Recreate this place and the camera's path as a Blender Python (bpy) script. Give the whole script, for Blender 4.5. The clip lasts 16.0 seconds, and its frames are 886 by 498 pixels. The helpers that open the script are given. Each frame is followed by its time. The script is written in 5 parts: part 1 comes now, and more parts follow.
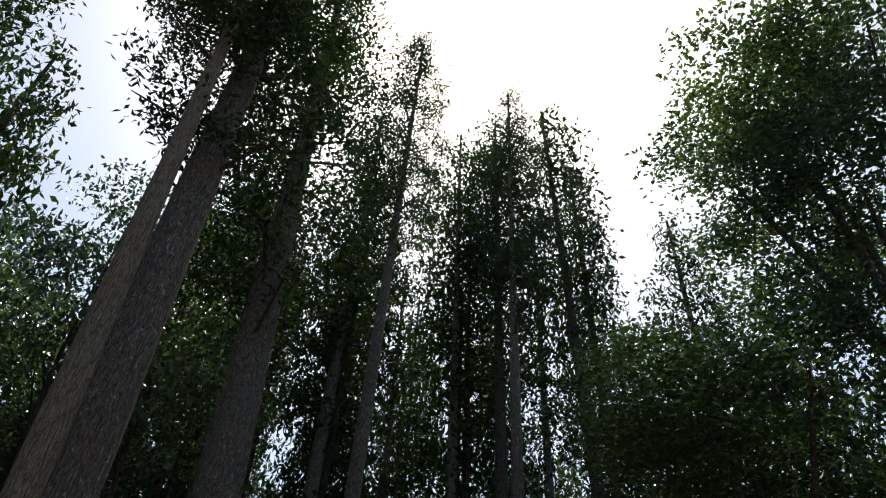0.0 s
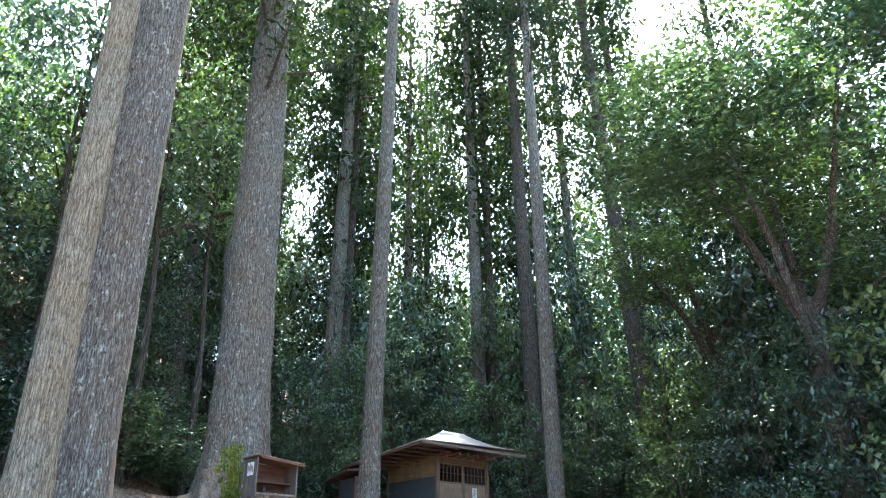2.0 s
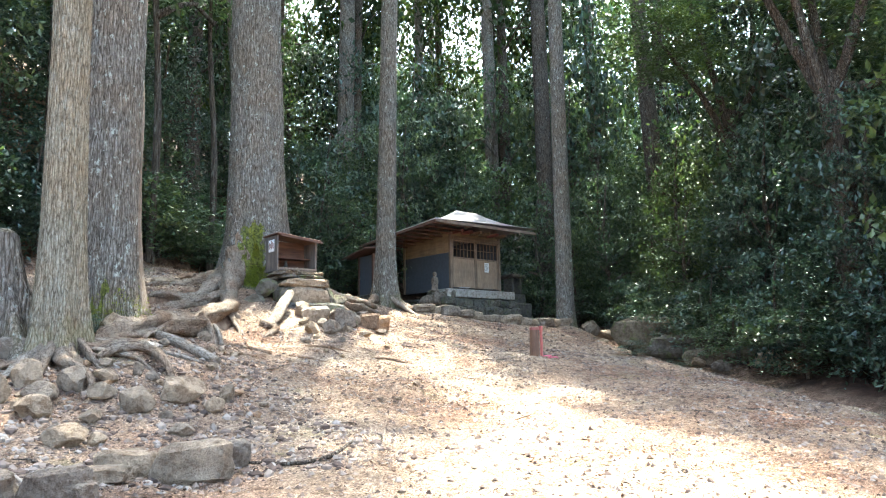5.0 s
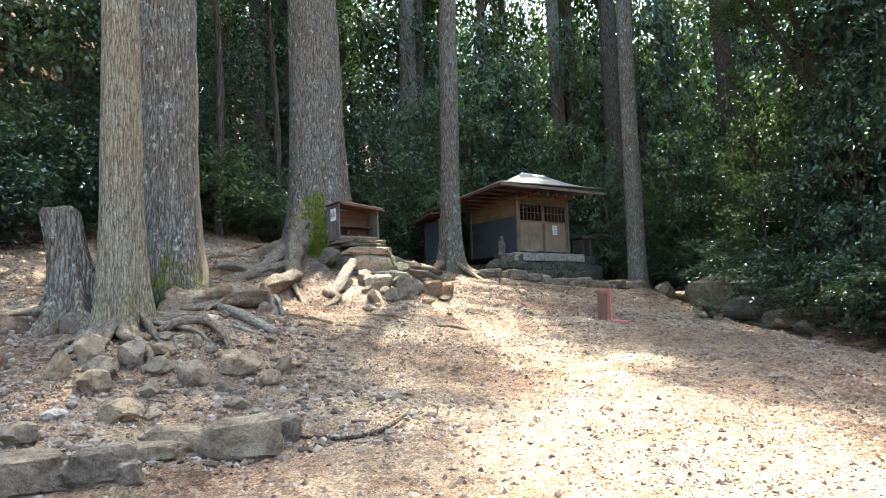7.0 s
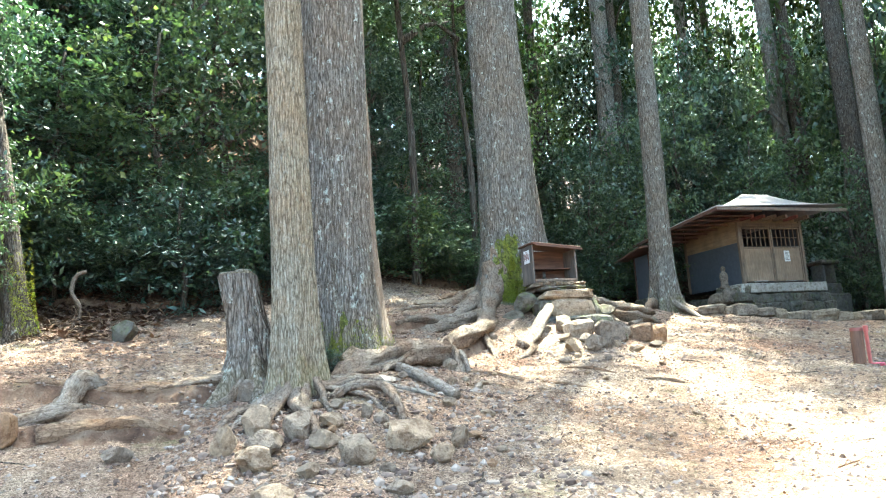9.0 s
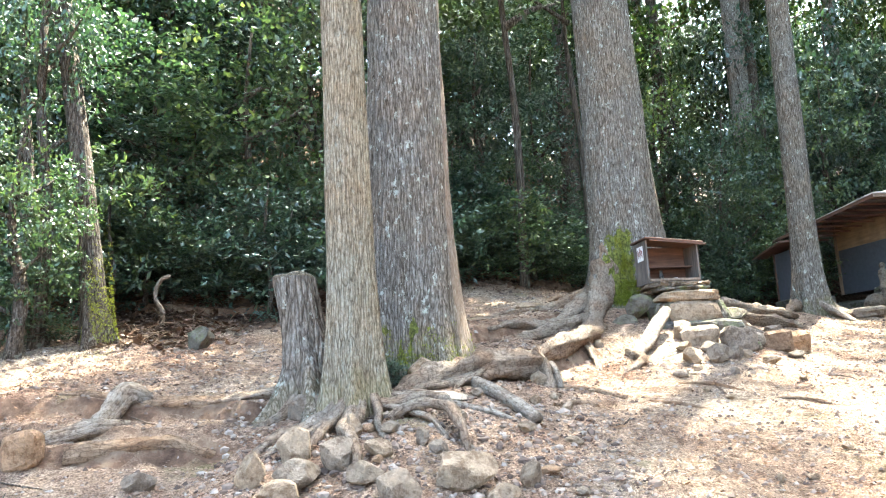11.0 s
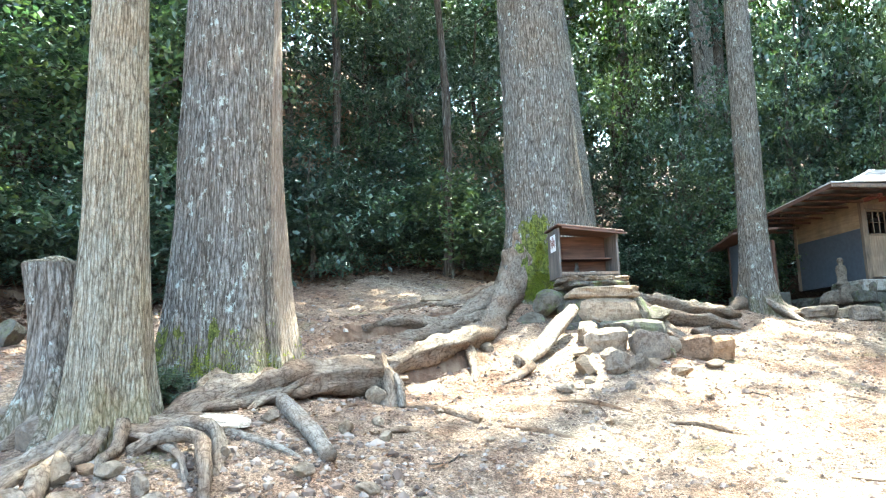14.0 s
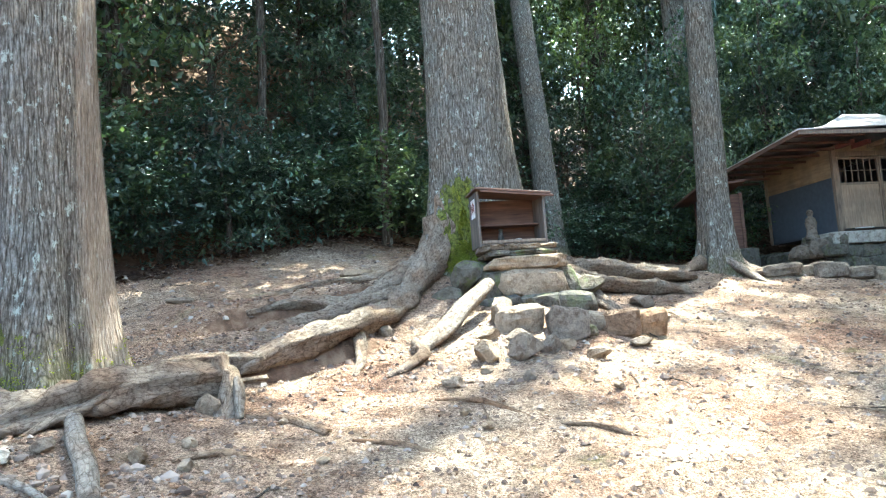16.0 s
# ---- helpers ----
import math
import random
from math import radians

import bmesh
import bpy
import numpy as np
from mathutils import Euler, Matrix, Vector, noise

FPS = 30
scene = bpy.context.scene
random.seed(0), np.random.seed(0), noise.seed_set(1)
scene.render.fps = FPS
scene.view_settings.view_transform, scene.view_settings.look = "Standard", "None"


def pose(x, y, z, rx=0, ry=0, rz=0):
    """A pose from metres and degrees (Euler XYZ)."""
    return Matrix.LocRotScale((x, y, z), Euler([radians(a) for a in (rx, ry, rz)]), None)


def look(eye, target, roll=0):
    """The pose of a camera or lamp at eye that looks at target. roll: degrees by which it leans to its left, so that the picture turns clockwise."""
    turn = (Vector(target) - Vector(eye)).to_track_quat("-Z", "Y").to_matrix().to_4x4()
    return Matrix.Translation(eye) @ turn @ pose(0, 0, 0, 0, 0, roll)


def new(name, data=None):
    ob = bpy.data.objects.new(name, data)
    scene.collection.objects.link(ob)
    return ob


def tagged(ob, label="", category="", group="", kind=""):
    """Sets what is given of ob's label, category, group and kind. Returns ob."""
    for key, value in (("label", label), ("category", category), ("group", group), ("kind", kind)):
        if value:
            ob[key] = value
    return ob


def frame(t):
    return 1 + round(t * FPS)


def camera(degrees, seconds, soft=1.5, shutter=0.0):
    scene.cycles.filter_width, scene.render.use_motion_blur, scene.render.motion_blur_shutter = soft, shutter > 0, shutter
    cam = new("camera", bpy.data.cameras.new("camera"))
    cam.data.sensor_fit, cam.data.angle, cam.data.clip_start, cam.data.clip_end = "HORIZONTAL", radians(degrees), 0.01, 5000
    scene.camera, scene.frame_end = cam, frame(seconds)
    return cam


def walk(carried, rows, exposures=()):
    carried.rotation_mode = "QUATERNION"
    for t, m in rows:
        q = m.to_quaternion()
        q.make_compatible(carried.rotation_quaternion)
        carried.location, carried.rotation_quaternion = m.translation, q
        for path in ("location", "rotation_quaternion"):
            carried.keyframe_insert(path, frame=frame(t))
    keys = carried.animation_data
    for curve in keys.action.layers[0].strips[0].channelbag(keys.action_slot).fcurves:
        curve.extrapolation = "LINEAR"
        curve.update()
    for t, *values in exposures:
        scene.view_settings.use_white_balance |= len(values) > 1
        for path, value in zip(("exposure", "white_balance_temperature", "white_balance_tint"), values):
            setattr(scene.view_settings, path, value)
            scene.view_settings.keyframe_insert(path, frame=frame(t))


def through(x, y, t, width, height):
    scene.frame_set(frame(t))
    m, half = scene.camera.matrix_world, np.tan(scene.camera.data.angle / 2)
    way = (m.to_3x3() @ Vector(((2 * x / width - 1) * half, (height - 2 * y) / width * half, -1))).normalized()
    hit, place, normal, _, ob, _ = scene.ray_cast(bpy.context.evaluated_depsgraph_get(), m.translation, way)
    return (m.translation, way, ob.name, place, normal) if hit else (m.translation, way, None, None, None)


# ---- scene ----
cam = camera(62.2, 16.0, soft=1.1)
PATH = [
    (0, (0.27, -0.06, 1.13), (1.052, 1.136, 2.529), 3.4),
    (0.5, (0.265, 0.02, 1.15), (1.134, 1.315, 2.402), 1.8),
    (1, (0.262, 0.092, 1.185), (1.192, 1.47, 2.297), 0.7),
    (1.5, (0.246, 0.194, 1.178), (1.209, 1.652, 2.153), 0.0),
    (2, (0.241, 0.226, 1.152), (1.22, 1.753, 1.995), -0.6),
    (2.5, (0.253, 0.249, 1.108), (1.236, 1.833, 1.832), -0.9),
    (3, (0.264, 0.185, 1.113), (1.244, 1.816, 1.729), -1.1),
    (3.5, (0.243, 0.153, 1.08), (1.231, 1.812, 1.604), -1.4),
    (4, (0.26, 0.188, 1.11), (1.265, 1.862, 1.546), -1.3),
    (4.5, (0.297, 0.128, 1.025), (1.315, 1.812, 1.381), -1.4),
    (4.7, (0.298, 0.122, 1.03), (1.325, 1.807, 1.355), -1.3),
    (6.8, (0.555, 0.244, 1.101), (1.45, 2.024, 1.275), -1.9),
    (7, (0.608, 0.307, 1.091), (1.467, 2.103, 1.286), -2.0),
    (7.5, (0.706, 0.592, 1.183), (1.435, 2.438, 1.433), -2.0),
    (8, (0.779, 0.833, 1.185), (1.373, 2.719, 1.486), -2.6),
    (8.5, (1.06, 1.031, 1.239), (1.516, 2.952, 1.557), -2.9),
    (9, (1.304, 1.277, 1.285), (1.615, 3.225, 1.614), -3.6),
    (9.5, (1.509, 1.606, 1.323), (1.686, 3.569, 1.663), -3.8),
    (9.7, (1.589, 1.719, 1.348), (1.722, 3.684, 1.698), -3.6),
    (11.8, (2.382, 2.907, 1.4), (2.318, 4.875, 1.753), -2.8),
    (12, (2.517, 3.013, 1.398), (2.455, 4.984, 1.731), -2.7),
    (12.5, (2.822, 3.219, 1.525), (2.781, 5.195, 1.829), -2.0),
    (13, (3.033, 3.537, 1.503), (3.007, 5.513, 1.808), -1.5),
    (13.5, (3.204, 3.814, 1.611), (3.189, 5.791, 1.917), -1.6),
    (14, (3.516, 4.099, 1.619), (3.517, 6.074, 1.933), -1.9),
    (14.5, (3.829, 4.359, 1.715), (3.859, 6.335, 2.022), -3.0),
    (15, (4.07, 4.7, 1.735), (4.091, 6.681, 2.008), -4.0),
    (15.5, (4.379, 4.986, 1.778), (4.397, 6.972, 2.019), -4.2),
    (16, (4.723, 5.225, 1.866), (4.733, 7.215, 2.071), -3.9),
]
EXPOSURES = [(0.0, 0.2, 6500, 4), (1.0, 1.95, 6200, 0), (1.7, 3.15, 6100, 0), (2.6, 3.95, 6000, 0), (3.5, 3.8, 6100, -10), (4.7, 3.75, 6600, 1), (7.0, 3.25, 6700, -1), (9.0, 3.95, 6500, -6),
             (12.0, 4.15, 6850, 4), (13.5, 4.15, 6350, -2), (14.5, 4.45, 6300, -8), (16.0, 3.85, 6200, -4)]
walk(cam, [(t, look(eye, target, roll)) for t, eye, target, roll in PATH], EXPOSURES)

# ---- light ----
SUN_WAY = Vector((0.252, 0.375, 0.892)).normalized()
world = bpy.data.worlds.new("world")
scene.world = world
world.use_nodes = True
wn = world.node_tree.nodes
wn.clear()
sky = wn.new("ShaderNodeTexSky")
sky.sky_type = 'NISHITA'
sky.sun_disc = False
sky.sun_elevation = math.asin(SUN_WAY.z)
sky.sun_rotation = math.atan2(SUN_WAY.x, SUN_WAY.y)
sky.air_density, sky.dust_density = 1.0, 2.5
bg = wn.new("ShaderNodeBackground")
bg.inputs["Strength"].default_value = 0.15
wo = wn.new("ShaderNodeOutputWorld")
world.node_tree.links.new(sky.outputs[0], bg.inputs["Color"])
world.node_tree.links.new(bg.outputs[0], wo.inputs["Surface"])
sun = new("sun", bpy.data.lights.new("sun", "SUN"))
sun.data.energy = 5.0
sun.data.angle = radians(0.55)
sun.data.color = (1.0, 0.96, 0.905)
sun.matrix_world = look((0, 0, 60), Vector((0, 0, 60)) - SUN_WAY)

# ---- node helpers ----


def material(name, rough=0.8, spec=0.3):
    m = bpy.data.materials.new(name)
    m.use_nodes = True
    b = m.node_tree.nodes["Principled BSDF"]
    b.inputs["Roughness"].default_value = rough
    b.inputs["Specular IOR Level"].default_value = spec
    return m, m.node_tree.nodes, m.node_tree.links, b


def coords(n, l, scale=(1, 1, 1), kind="Object"):
    c = n.new("ShaderNodeTexCoord")
    mp = n.new("ShaderNodeMapping")
    mp.inputs["Scale"].default_value = scale
    l.new(c.outputs[kind], mp.inputs["Vector"])
    return mp.outputs["Vector"]


def world_coords(n, l, scale=(1, 1, 1)):
    g = n.new("ShaderNodeNewGeometry")
    mp = n.new("ShaderNodeMapping")
    mp.inputs["Scale"].default_value = scale
    l.new(g.outputs["Position"], mp.inputs["Vector"])
    return mp.outputs["Vector"]


def noise_tex(n, l, vec, scale, detail=5, rough=0.6):
    t = n.new("ShaderNodeTexNoise")
    t.inputs["Scale"].default_value = scale
    t.inputs["Detail"].default_value = detail
    t.inputs["Roughness"].default_value = rough
    l.new(vec, t.inputs["Vector"])
    return t.outputs["Fac"]


def cells(n, l, vec, scale, feature="F1", out="Distance"):
    t = n.new("ShaderNodeTexVoronoi")
    t.feature = feature
    t.inputs["Scale"].default_value = scale
    l.new(vec, t.inputs["Vector"])
    return t.outputs[out]


def ramp(n, l, fac, stops):
    r = n.new("ShaderNodeValToRGB")
    e = r.color_ramp.elements
    while len(e) < len(stops):
        e.new(0.5)
    for k, (p, c) in zip(e, stops):
        k.position = p
        k.color = (*c, 1) if len(c) == 3 else c
    l.new(fac, r.inputs["Fac"])
    return r.outputs["Color"]


def mix(n, l, fac, a, b, how="MIX"):
    m = n.new("ShaderNodeMix")
    m.data_type = 'RGBA'
    m.blend_type = how
    for s, v in ((m.inputs[0], fac), (m.inputs[6], a), (m.inputs[7], b)):
        if isinstance(v, (int, float)):
            s.default_value = v
        elif isinstance(v, tuple):
            s.default_value = (*v, 1)
        else:
            l.new(v, s)
    return m.outputs[2]


def bump(n, l, b, fac, strength, dist):
    k = n.new("ShaderNodeBump")
    k.inputs["Strength"].default_value = strength
    k.inputs["Distance"].default_value = dist
    l.new(fac, k.inputs["Height"])
    l.new(k.outputs["Normal"], b.inputs["Normal"])
    return k


def bark_material(name, dark, mid, light, lichen=0.5, furrow=9.0, foot=0.0):
    m, n, l, b = material(name, 0.92, 0.12)
    w = coords(n, l)
    sway = noise_tex(n, l, coords(n, l, (1, 1, 0.35)), 3.5, 3)
    v = coords(n, l, (1, 1, 0.085))
    off = n.new("ShaderNodeVectorMath")
    off.operation = 'SCALE'
    off.inputs["Scale"].default_value = 0.07
    l.new(sway, off.inputs[0])
    add = n.new("ShaderNodeVectorMath")
    l.new(v, add.inputs[0])
    l.new(off.outputs[0], add.inputs[1])
    strip = cells(n, l, add.outputs[0], furrow * 2.6, "DISTANCE_TO_EDGE")
    fine = noise_tex(n, l, coords(n, l, (1, 1, 0.14)), furrow * 6.5, 5, 0.7)
    flake = noise_tex(n, l, coords(n, l, (1, 1, 0.42)), furrow * 5, 5, 0.75)
    f3 = noise_tex(n, l, w, 1.1, 4)
    base = ramp(n, l, fine, [(0.34, dark), (0.48, mid), (0.66, light)])
    gap = ramp(n, l, strip, [(0.0, (0.30, 0.27, 0.24)), (0.10, (0.85, 0.83, 0.81)), (0.25, (1.08, 1.08, 1.08))])
    base = mix(n, l, 0.85, base, gap, "MULTIPLY")
    fl = ramp(n, l, flake, [(0.38, (0.66, 0.62, 0.58)), (0.52, (1.0, 1.0, 1.0)), (0.62, (1.3, 1.3, 1.3))])
    base = mix(n, l, 0.9, base, fl, "MULTIPLY")
    red = ramp(n, l, f3, [(0.40, (1.0, 1.02, 1.04)), (0.62, (1.05, 0.93, 0.82))])
    base = mix(n, l, 0.8, base, red, "MULTIPLY")
    spots = noise_tex(n, l, coords(n, l, (1, 1, 0.6)), 12, 5, 0.75)
    sp = ramp(n, l, spots, [(0.585, (0, 0, 0)), (0.65, (lichen, lichen, lichen))])
    base = mix(n, l, sp, base, (0.46, 0.49, 0.42))
    if foot:
        z = n.new("ShaderNodeSeparateXYZ")
        l.new(w, z.inputs[0])
        low = n.new("ShaderNodeMapRange")
        low.inputs["From Min"].default_value = 1.5
        low.inputs["From Max"].default_value = 0.0
        l.new(z.outputs["Z"], low.inputs["Value"])
        patch = noise_tex(n, l, w, 2.6, 6, 0.7)
        wet = n.new("ShaderNodeMath")
        wet.operation = 'MULTIPLY'
        l.new(low.outputs[0], wet.inputs[0])
        l.new(patch, wet.inputs[1])
        mk = ramp(n, l, wet.outputs[0], [(0.36, (0, 0, 0)), (0.50, (foot, foot, foot))])
        base = mix(n, l, mk, base, (0.15, 0.16, 0.055))
    # Sunlit side of a trunk, put into the colour as reddish-tan bark.
    bare = n.new("ShaderNodeAttribute")
    bare.attribute_name = "peeled"
    strips = ramp(n, l, fine, [(0.3, (0.15, 0.10, 0.07)), (0.5, (0.30, 0.225, 0.165)), (0.7, (0.40, 0.325, 0.255))])
    base = mix(n, l, bare.outputs["Fac"], base, strips)
    green = n.new("ShaderNodeAttribute")
    green.attribute_name = "moss"
    tuft = noise_tex(n, l, w, 14, 6, 0.8)
    grown = n.new("ShaderNodeMath")
    grown.operation = 'MULTIPLY_ADD'
    grown.inputs[1].default_value = 0.9
    l.new(tuft, grown.inputs[0])
    l.new(green.outputs["Fac"], grown.inputs[2])
    cover = ramp(n, l, grown.outputs[0], [(0.98, (0, 0, 0)), (1.14, (1, 1, 1))])
    mossy = ramp(n, l, tuft, [(0.42, (0.05, 0.055, 0.016)), (0.52, (0.115, 0.125, 0.03)), (0.62, (0.19, 0.20, 0.05))])
    base = mix(n, l, cover, base, mossy)
    l.new(base, b.inputs["Base Color"])
    hh = n.new("ShaderNodeMath")
    hh.operation = 'MULTIPLY_ADD'
    hh.inputs[1].default_value = 0.5
    l.new(fine, hh.inputs[0])
    cl = n.new("ShaderNodeMath")
    cl.operation = 'MINIMUM'
    cl.inputs[1].default_value = 0.3
    l.new(strip, cl.inputs[0])
    l.new(cl.outputs[0], hh.inputs[2])
    bump(n, l, b, hh.outputs[0], 1.0, 0.06)
    return m


def root_material(name, dark, mid, light):
    """Bark whose grain runs along a tube, by the tube's own grain coordinates."""
    m, n, l, b = material(name, 0.9, 0.15)
    a = n.new("ShaderNodeAttribute")
    a.attribute_name = "grain"
    f = noise_tex(n, l, a.outputs["Vector"], 17, 7, 0.7)
    e = cells(n, l, a.outputs["Vector"], 12, "DISTANCE_TO_EDGE")
    g = noise_tex(n, l, world_coords(n, l), 2.3, 3)
    col = ramp(n, l, f, [(0.25, dark), (0.46, mid), (0.78, light)])
    cr = ramp(n, l, e, [(0.0, (0.3, 0.26, 0.23)), (0.07, (1, 1, 1))])
    col = mix(n, l, 0.6, col, cr, "MULTIPLY")
    tone = ramp(n, l, g, [(0.35, (0.95, 0.76, 0.62)), (0.6, (1.08, 1.07, 1.04))])
    col = mix(n, l, 0.9, col, tone, "MULTIPLY")
    scab = noise_tex(n, l, world_coords(n, l), 22, 6, 0.75)
    sc = ramp(n, l, scab, [(0.38, (0.5, 0.44, 0.4)), (0.5, (1, 1, 1)), (0.64, (1.25, 1.24, 1.2))])
    l.new(mix(n, l, 0.9, col, sc, "MULTIPLY"), b.inputs["Base Color"])
    rel = n.new("ShaderNodeMath")
    l.new(f, rel.inputs[0])
    l.new(scab, rel.inputs[1])
    bump(n, l, b, rel.outputs[0], 1.0, 0.03)
    return m


def leaf_material(name, a, b_, c, through=0.35, rough=0.38, spec=0.5):
    m, n, l, b = material(name, rough, spec)
    g = n.new("ShaderNodeNewGeometry")
    col = ramp(n, l, g.outputs["Random Per Island"], [(0.0, a), (0.55, b_), (1.0, c)])
    # Large lit and shadowed masses of foliage, put into the leaf colour.
    big = noise_tex(n, l, world_coords(n, l), 0.35, 2)
    var = ramp(n, l, big, [(0.36, (0.55, 0.62, 0.66)), (0.52, (1, 1, 1)), (0.66, (1.35, 1.3, 1.1))])
    col = mix(n, l, 1.0, col, var, "MULTIPLY")
    l.new(col, b.inputs["Base Color"])
    t = n.new("ShaderNodeBsdfTranslucent")
    warm = mix(n, l, 1.0, col, (1.25, 1.5, 0.75), "MULTIPLY")
    l.new(warm, t.inputs["Color"])
    ms = n.new("ShaderNodeMixShader")
    ms.inputs[0].default_value = through
    l.new(b.outputs[0], ms.inputs[1])
    l.new(t.outputs[0], ms.inputs[2])
    l.new(ms.outputs[0], n["Material Output"].inputs["Surface"])
    return m


def stone_material(name, a, b_, moss=0.0):
    m, n, l, b = material(name, 0.9, 0.25)
    o = n.new("ShaderNodeObjectInfo")
    w = world_coords(n, l)
    f = noise_tex(n, l, w, 3.2, 6, 0.65)
    g = noise_tex(n, l, w, 38, 5, 0.7)
    col = ramp(n, l, f, [(0.3, a), (0.7, b_)])
    tone = ramp(n, l, o.outputs["Random"], [(0.0, (0.72, 0.70, 0.70)), (0.5, (1.0, 0.95, 0.88)), (1.0, (1.25, 1.1, 0.92))])
    col = mix(n, l, 1.0, col, tone, "MULTIPLY")
    sp = ramp(n, l, g, [(0.35, (0.7, 0.7, 0.7)), (0.7, (1.2, 1.2, 1.2))])
    col = mix(n, l, 0.8, col, sp, "MULTIPLY")
    if moss:
        k = noise_tex(n, l, w, 5, 4)
        mk = ramp(n, l, k, [(0.52, (0, 0, 0)), (0.62, (moss, moss, moss))])
        col = mix(n, l, mk, col, (0.10, 0.13, 0.03))
    crust = noise_tex(n, l, w, 9, 6, 0.75)
    ck = ramp(n, l, crust, [(0.40, (0.55, 0.48, 0.42)), (0.50, (1, 1, 1)), (0.62, (1.2, 1.18, 1.14))])
    l.new(mix(n, l, 0.85, col, ck, "MULTIPLY"), b.inputs["Base Color"])
    both = n.new("ShaderNodeMath")
    l.new(crust, both.inputs[0])
    l.new(g, both.inputs[1])
    bump(n, l, b, both.outputs[0], 0.9, 0.035)
    return m


def wood_material(name, dark, light, axis=(1, 1, 0.08), scale=30, rough=0.75):
    m, n, l, b = material(name, rough, 0.25)
    v = coords(n, l, axis)
    f = noise_tex(n, l, v, scale, 5, 0.6)
    g = noise_tex(n, l, coords(n, l), 2.2, 3)
    col = ramp(n, l, f, [(0.3, dark), (0.7, light)])
    st = ramp(n, l, g, [(0.35, (0.7, 0.7, 0.72)), (0.65, (1.1, 1.05, 1.0))])
    col = mix(n, l, 0.8, col, st, "MULTIPLY")
    l.new(col, b.inputs["Base Color"])
    bump(n, l, b, f, 0.35, 0.004)
    return m


def plain_material(name, col, rough=0.6, metal=0.0):
    m, n, l, b = material(name, rough, 0.4)
    f = noise_tex(n, l, coords(n, l), 9, 5)
    c = ramp(n, l, f, [(0.3, tuple(0.82 * k for k in col)), (0.7, tuple(min(1, 1.1 * k) for k in col))])
    l.new(c, b.inputs["Base Color"])
    b.inputs["Metallic"].default_value = metal
    return m


def ground_material():
    m, n, l, b = material("dirt_and_gravel", 0.95, 0.15)
    w = world_coords(n, l)
    big = noise_tex(n, l, w, 0.45, 4)
    mid = noise_tex(n, l, w, 3.5, 6, 0.7)
    fine = cells(n, l, w, 42)
    finer = noise_tex(n, l, w, 55, 5, 0.85)
    base = ramp(n, l, big, [(0.35, (0.245, 0.155, 0.108)), (0.5, (0.315, 0.23, 0.166)), (0.66, (0.37, 0.30, 0.226))])
    md = ramp(n, l, mid, [(0.34, (0.60, 0.52, 0.47)), (0.5, (1.0, 0.98, 0.96)), (0.66, (1.28, 1.26, 1.24))])
    base = mix(n, l, 0.85, base, md, "MULTIPLY")
    peb = ramp(n, l, fine, [(0.0, (1.2, 1.2, 1.2)), (0.5, (0.8, 0.78, 0.76))])
    base = mix(n, l, 0.7, base, peb, "MULTIPLY")
    fr = ramp(n, l, finer, [(0.42, (0.32, 0.28, 0.26)), (0.5, (0.95, 0.95, 0.95)), (0.60, (1.7, 1.68, 1.65))])
    base = mix(n, l, 0.85, base, fr, "MULTIPLY")
    chips = cells(n, l, w, 26, "F1", "Color")
    ck = n.new("ShaderNodeSeparateColor")
    l.new(chips, ck.inputs[0])
    cc = ramp(n, l, ck.outputs[0], [(0.0, (0.5, 0.42, 0.38)), (0.35, (0.9, 0.88, 0.86)), (0.8, (1.08, 1.06, 1.05)), (1.0, (1.4, 1.4, 1.4))])
    base = mix(n, l, 0.75, base, cc, "MULTIPLY")
    g = noise_tex(n, l, w, 1.1, 5)
    gm = ramp(n, l, g, [(0.60, (0, 0, 0)), (0.70, (0.35, 0.35, 0.35))])
    base = mix(n, l, gm, base, (0.16, 0.17, 0.06))
    at = n.new("ShaderNodeAttribute")
    at.attribute_name = "litter"
    lit = ramp(n, l, mid, [(0.3, (0.022, 0.014, 0.01)), (0.6, (0.065, 0.036, 0.024)), (0.8, (0.14, 0.085, 0.06))])
    base = mix(n, l, at.outputs["Fac"], base, lit)
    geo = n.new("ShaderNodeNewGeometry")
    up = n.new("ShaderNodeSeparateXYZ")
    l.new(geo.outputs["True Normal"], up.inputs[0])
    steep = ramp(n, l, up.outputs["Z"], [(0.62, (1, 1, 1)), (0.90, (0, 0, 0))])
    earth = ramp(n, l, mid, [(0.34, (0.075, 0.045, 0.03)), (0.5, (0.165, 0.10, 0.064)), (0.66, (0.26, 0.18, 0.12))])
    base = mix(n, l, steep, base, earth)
    l.new(base, b.inputs["Base Color"])
    add = n.new("ShaderNodeMath")
    add.operation = 'ADD'
    l.new(mid, add.inputs[0])
    l.new(finer, add.inputs[1])
    bump(n, l, b, add.outputs[0], 0.9, 0.045)
    return m


BARK_GREY = bark_material("grey_cedar_bark", (0.07, 0.061, 0.05), (0.18, 0.163, 0.138), (0.30, 0.282, 0.25), 0.8, 10.5, 0.3)
BARK_TAN = bark_material("tan_cedar_bark", (0.16, 0.132, 0.092), (0.285, 0.248, 0.182), (0.37, 0.338, 0.265), 0.25, 12, 0.2)
BARK_DEAD = bark_material("dead_stump_bark", (0.065, 0.053, 0.043), (0.165, 0.143, 0.118), (0.28, 0.255, 0.22), 0.6, 7, .12)
BARK_DARK = bark_material("dark_bark", (0.035, 0.028, 0.022), (0.09, 0.075, 0.06), (0.17, 0.15, 0.13), 0.3)
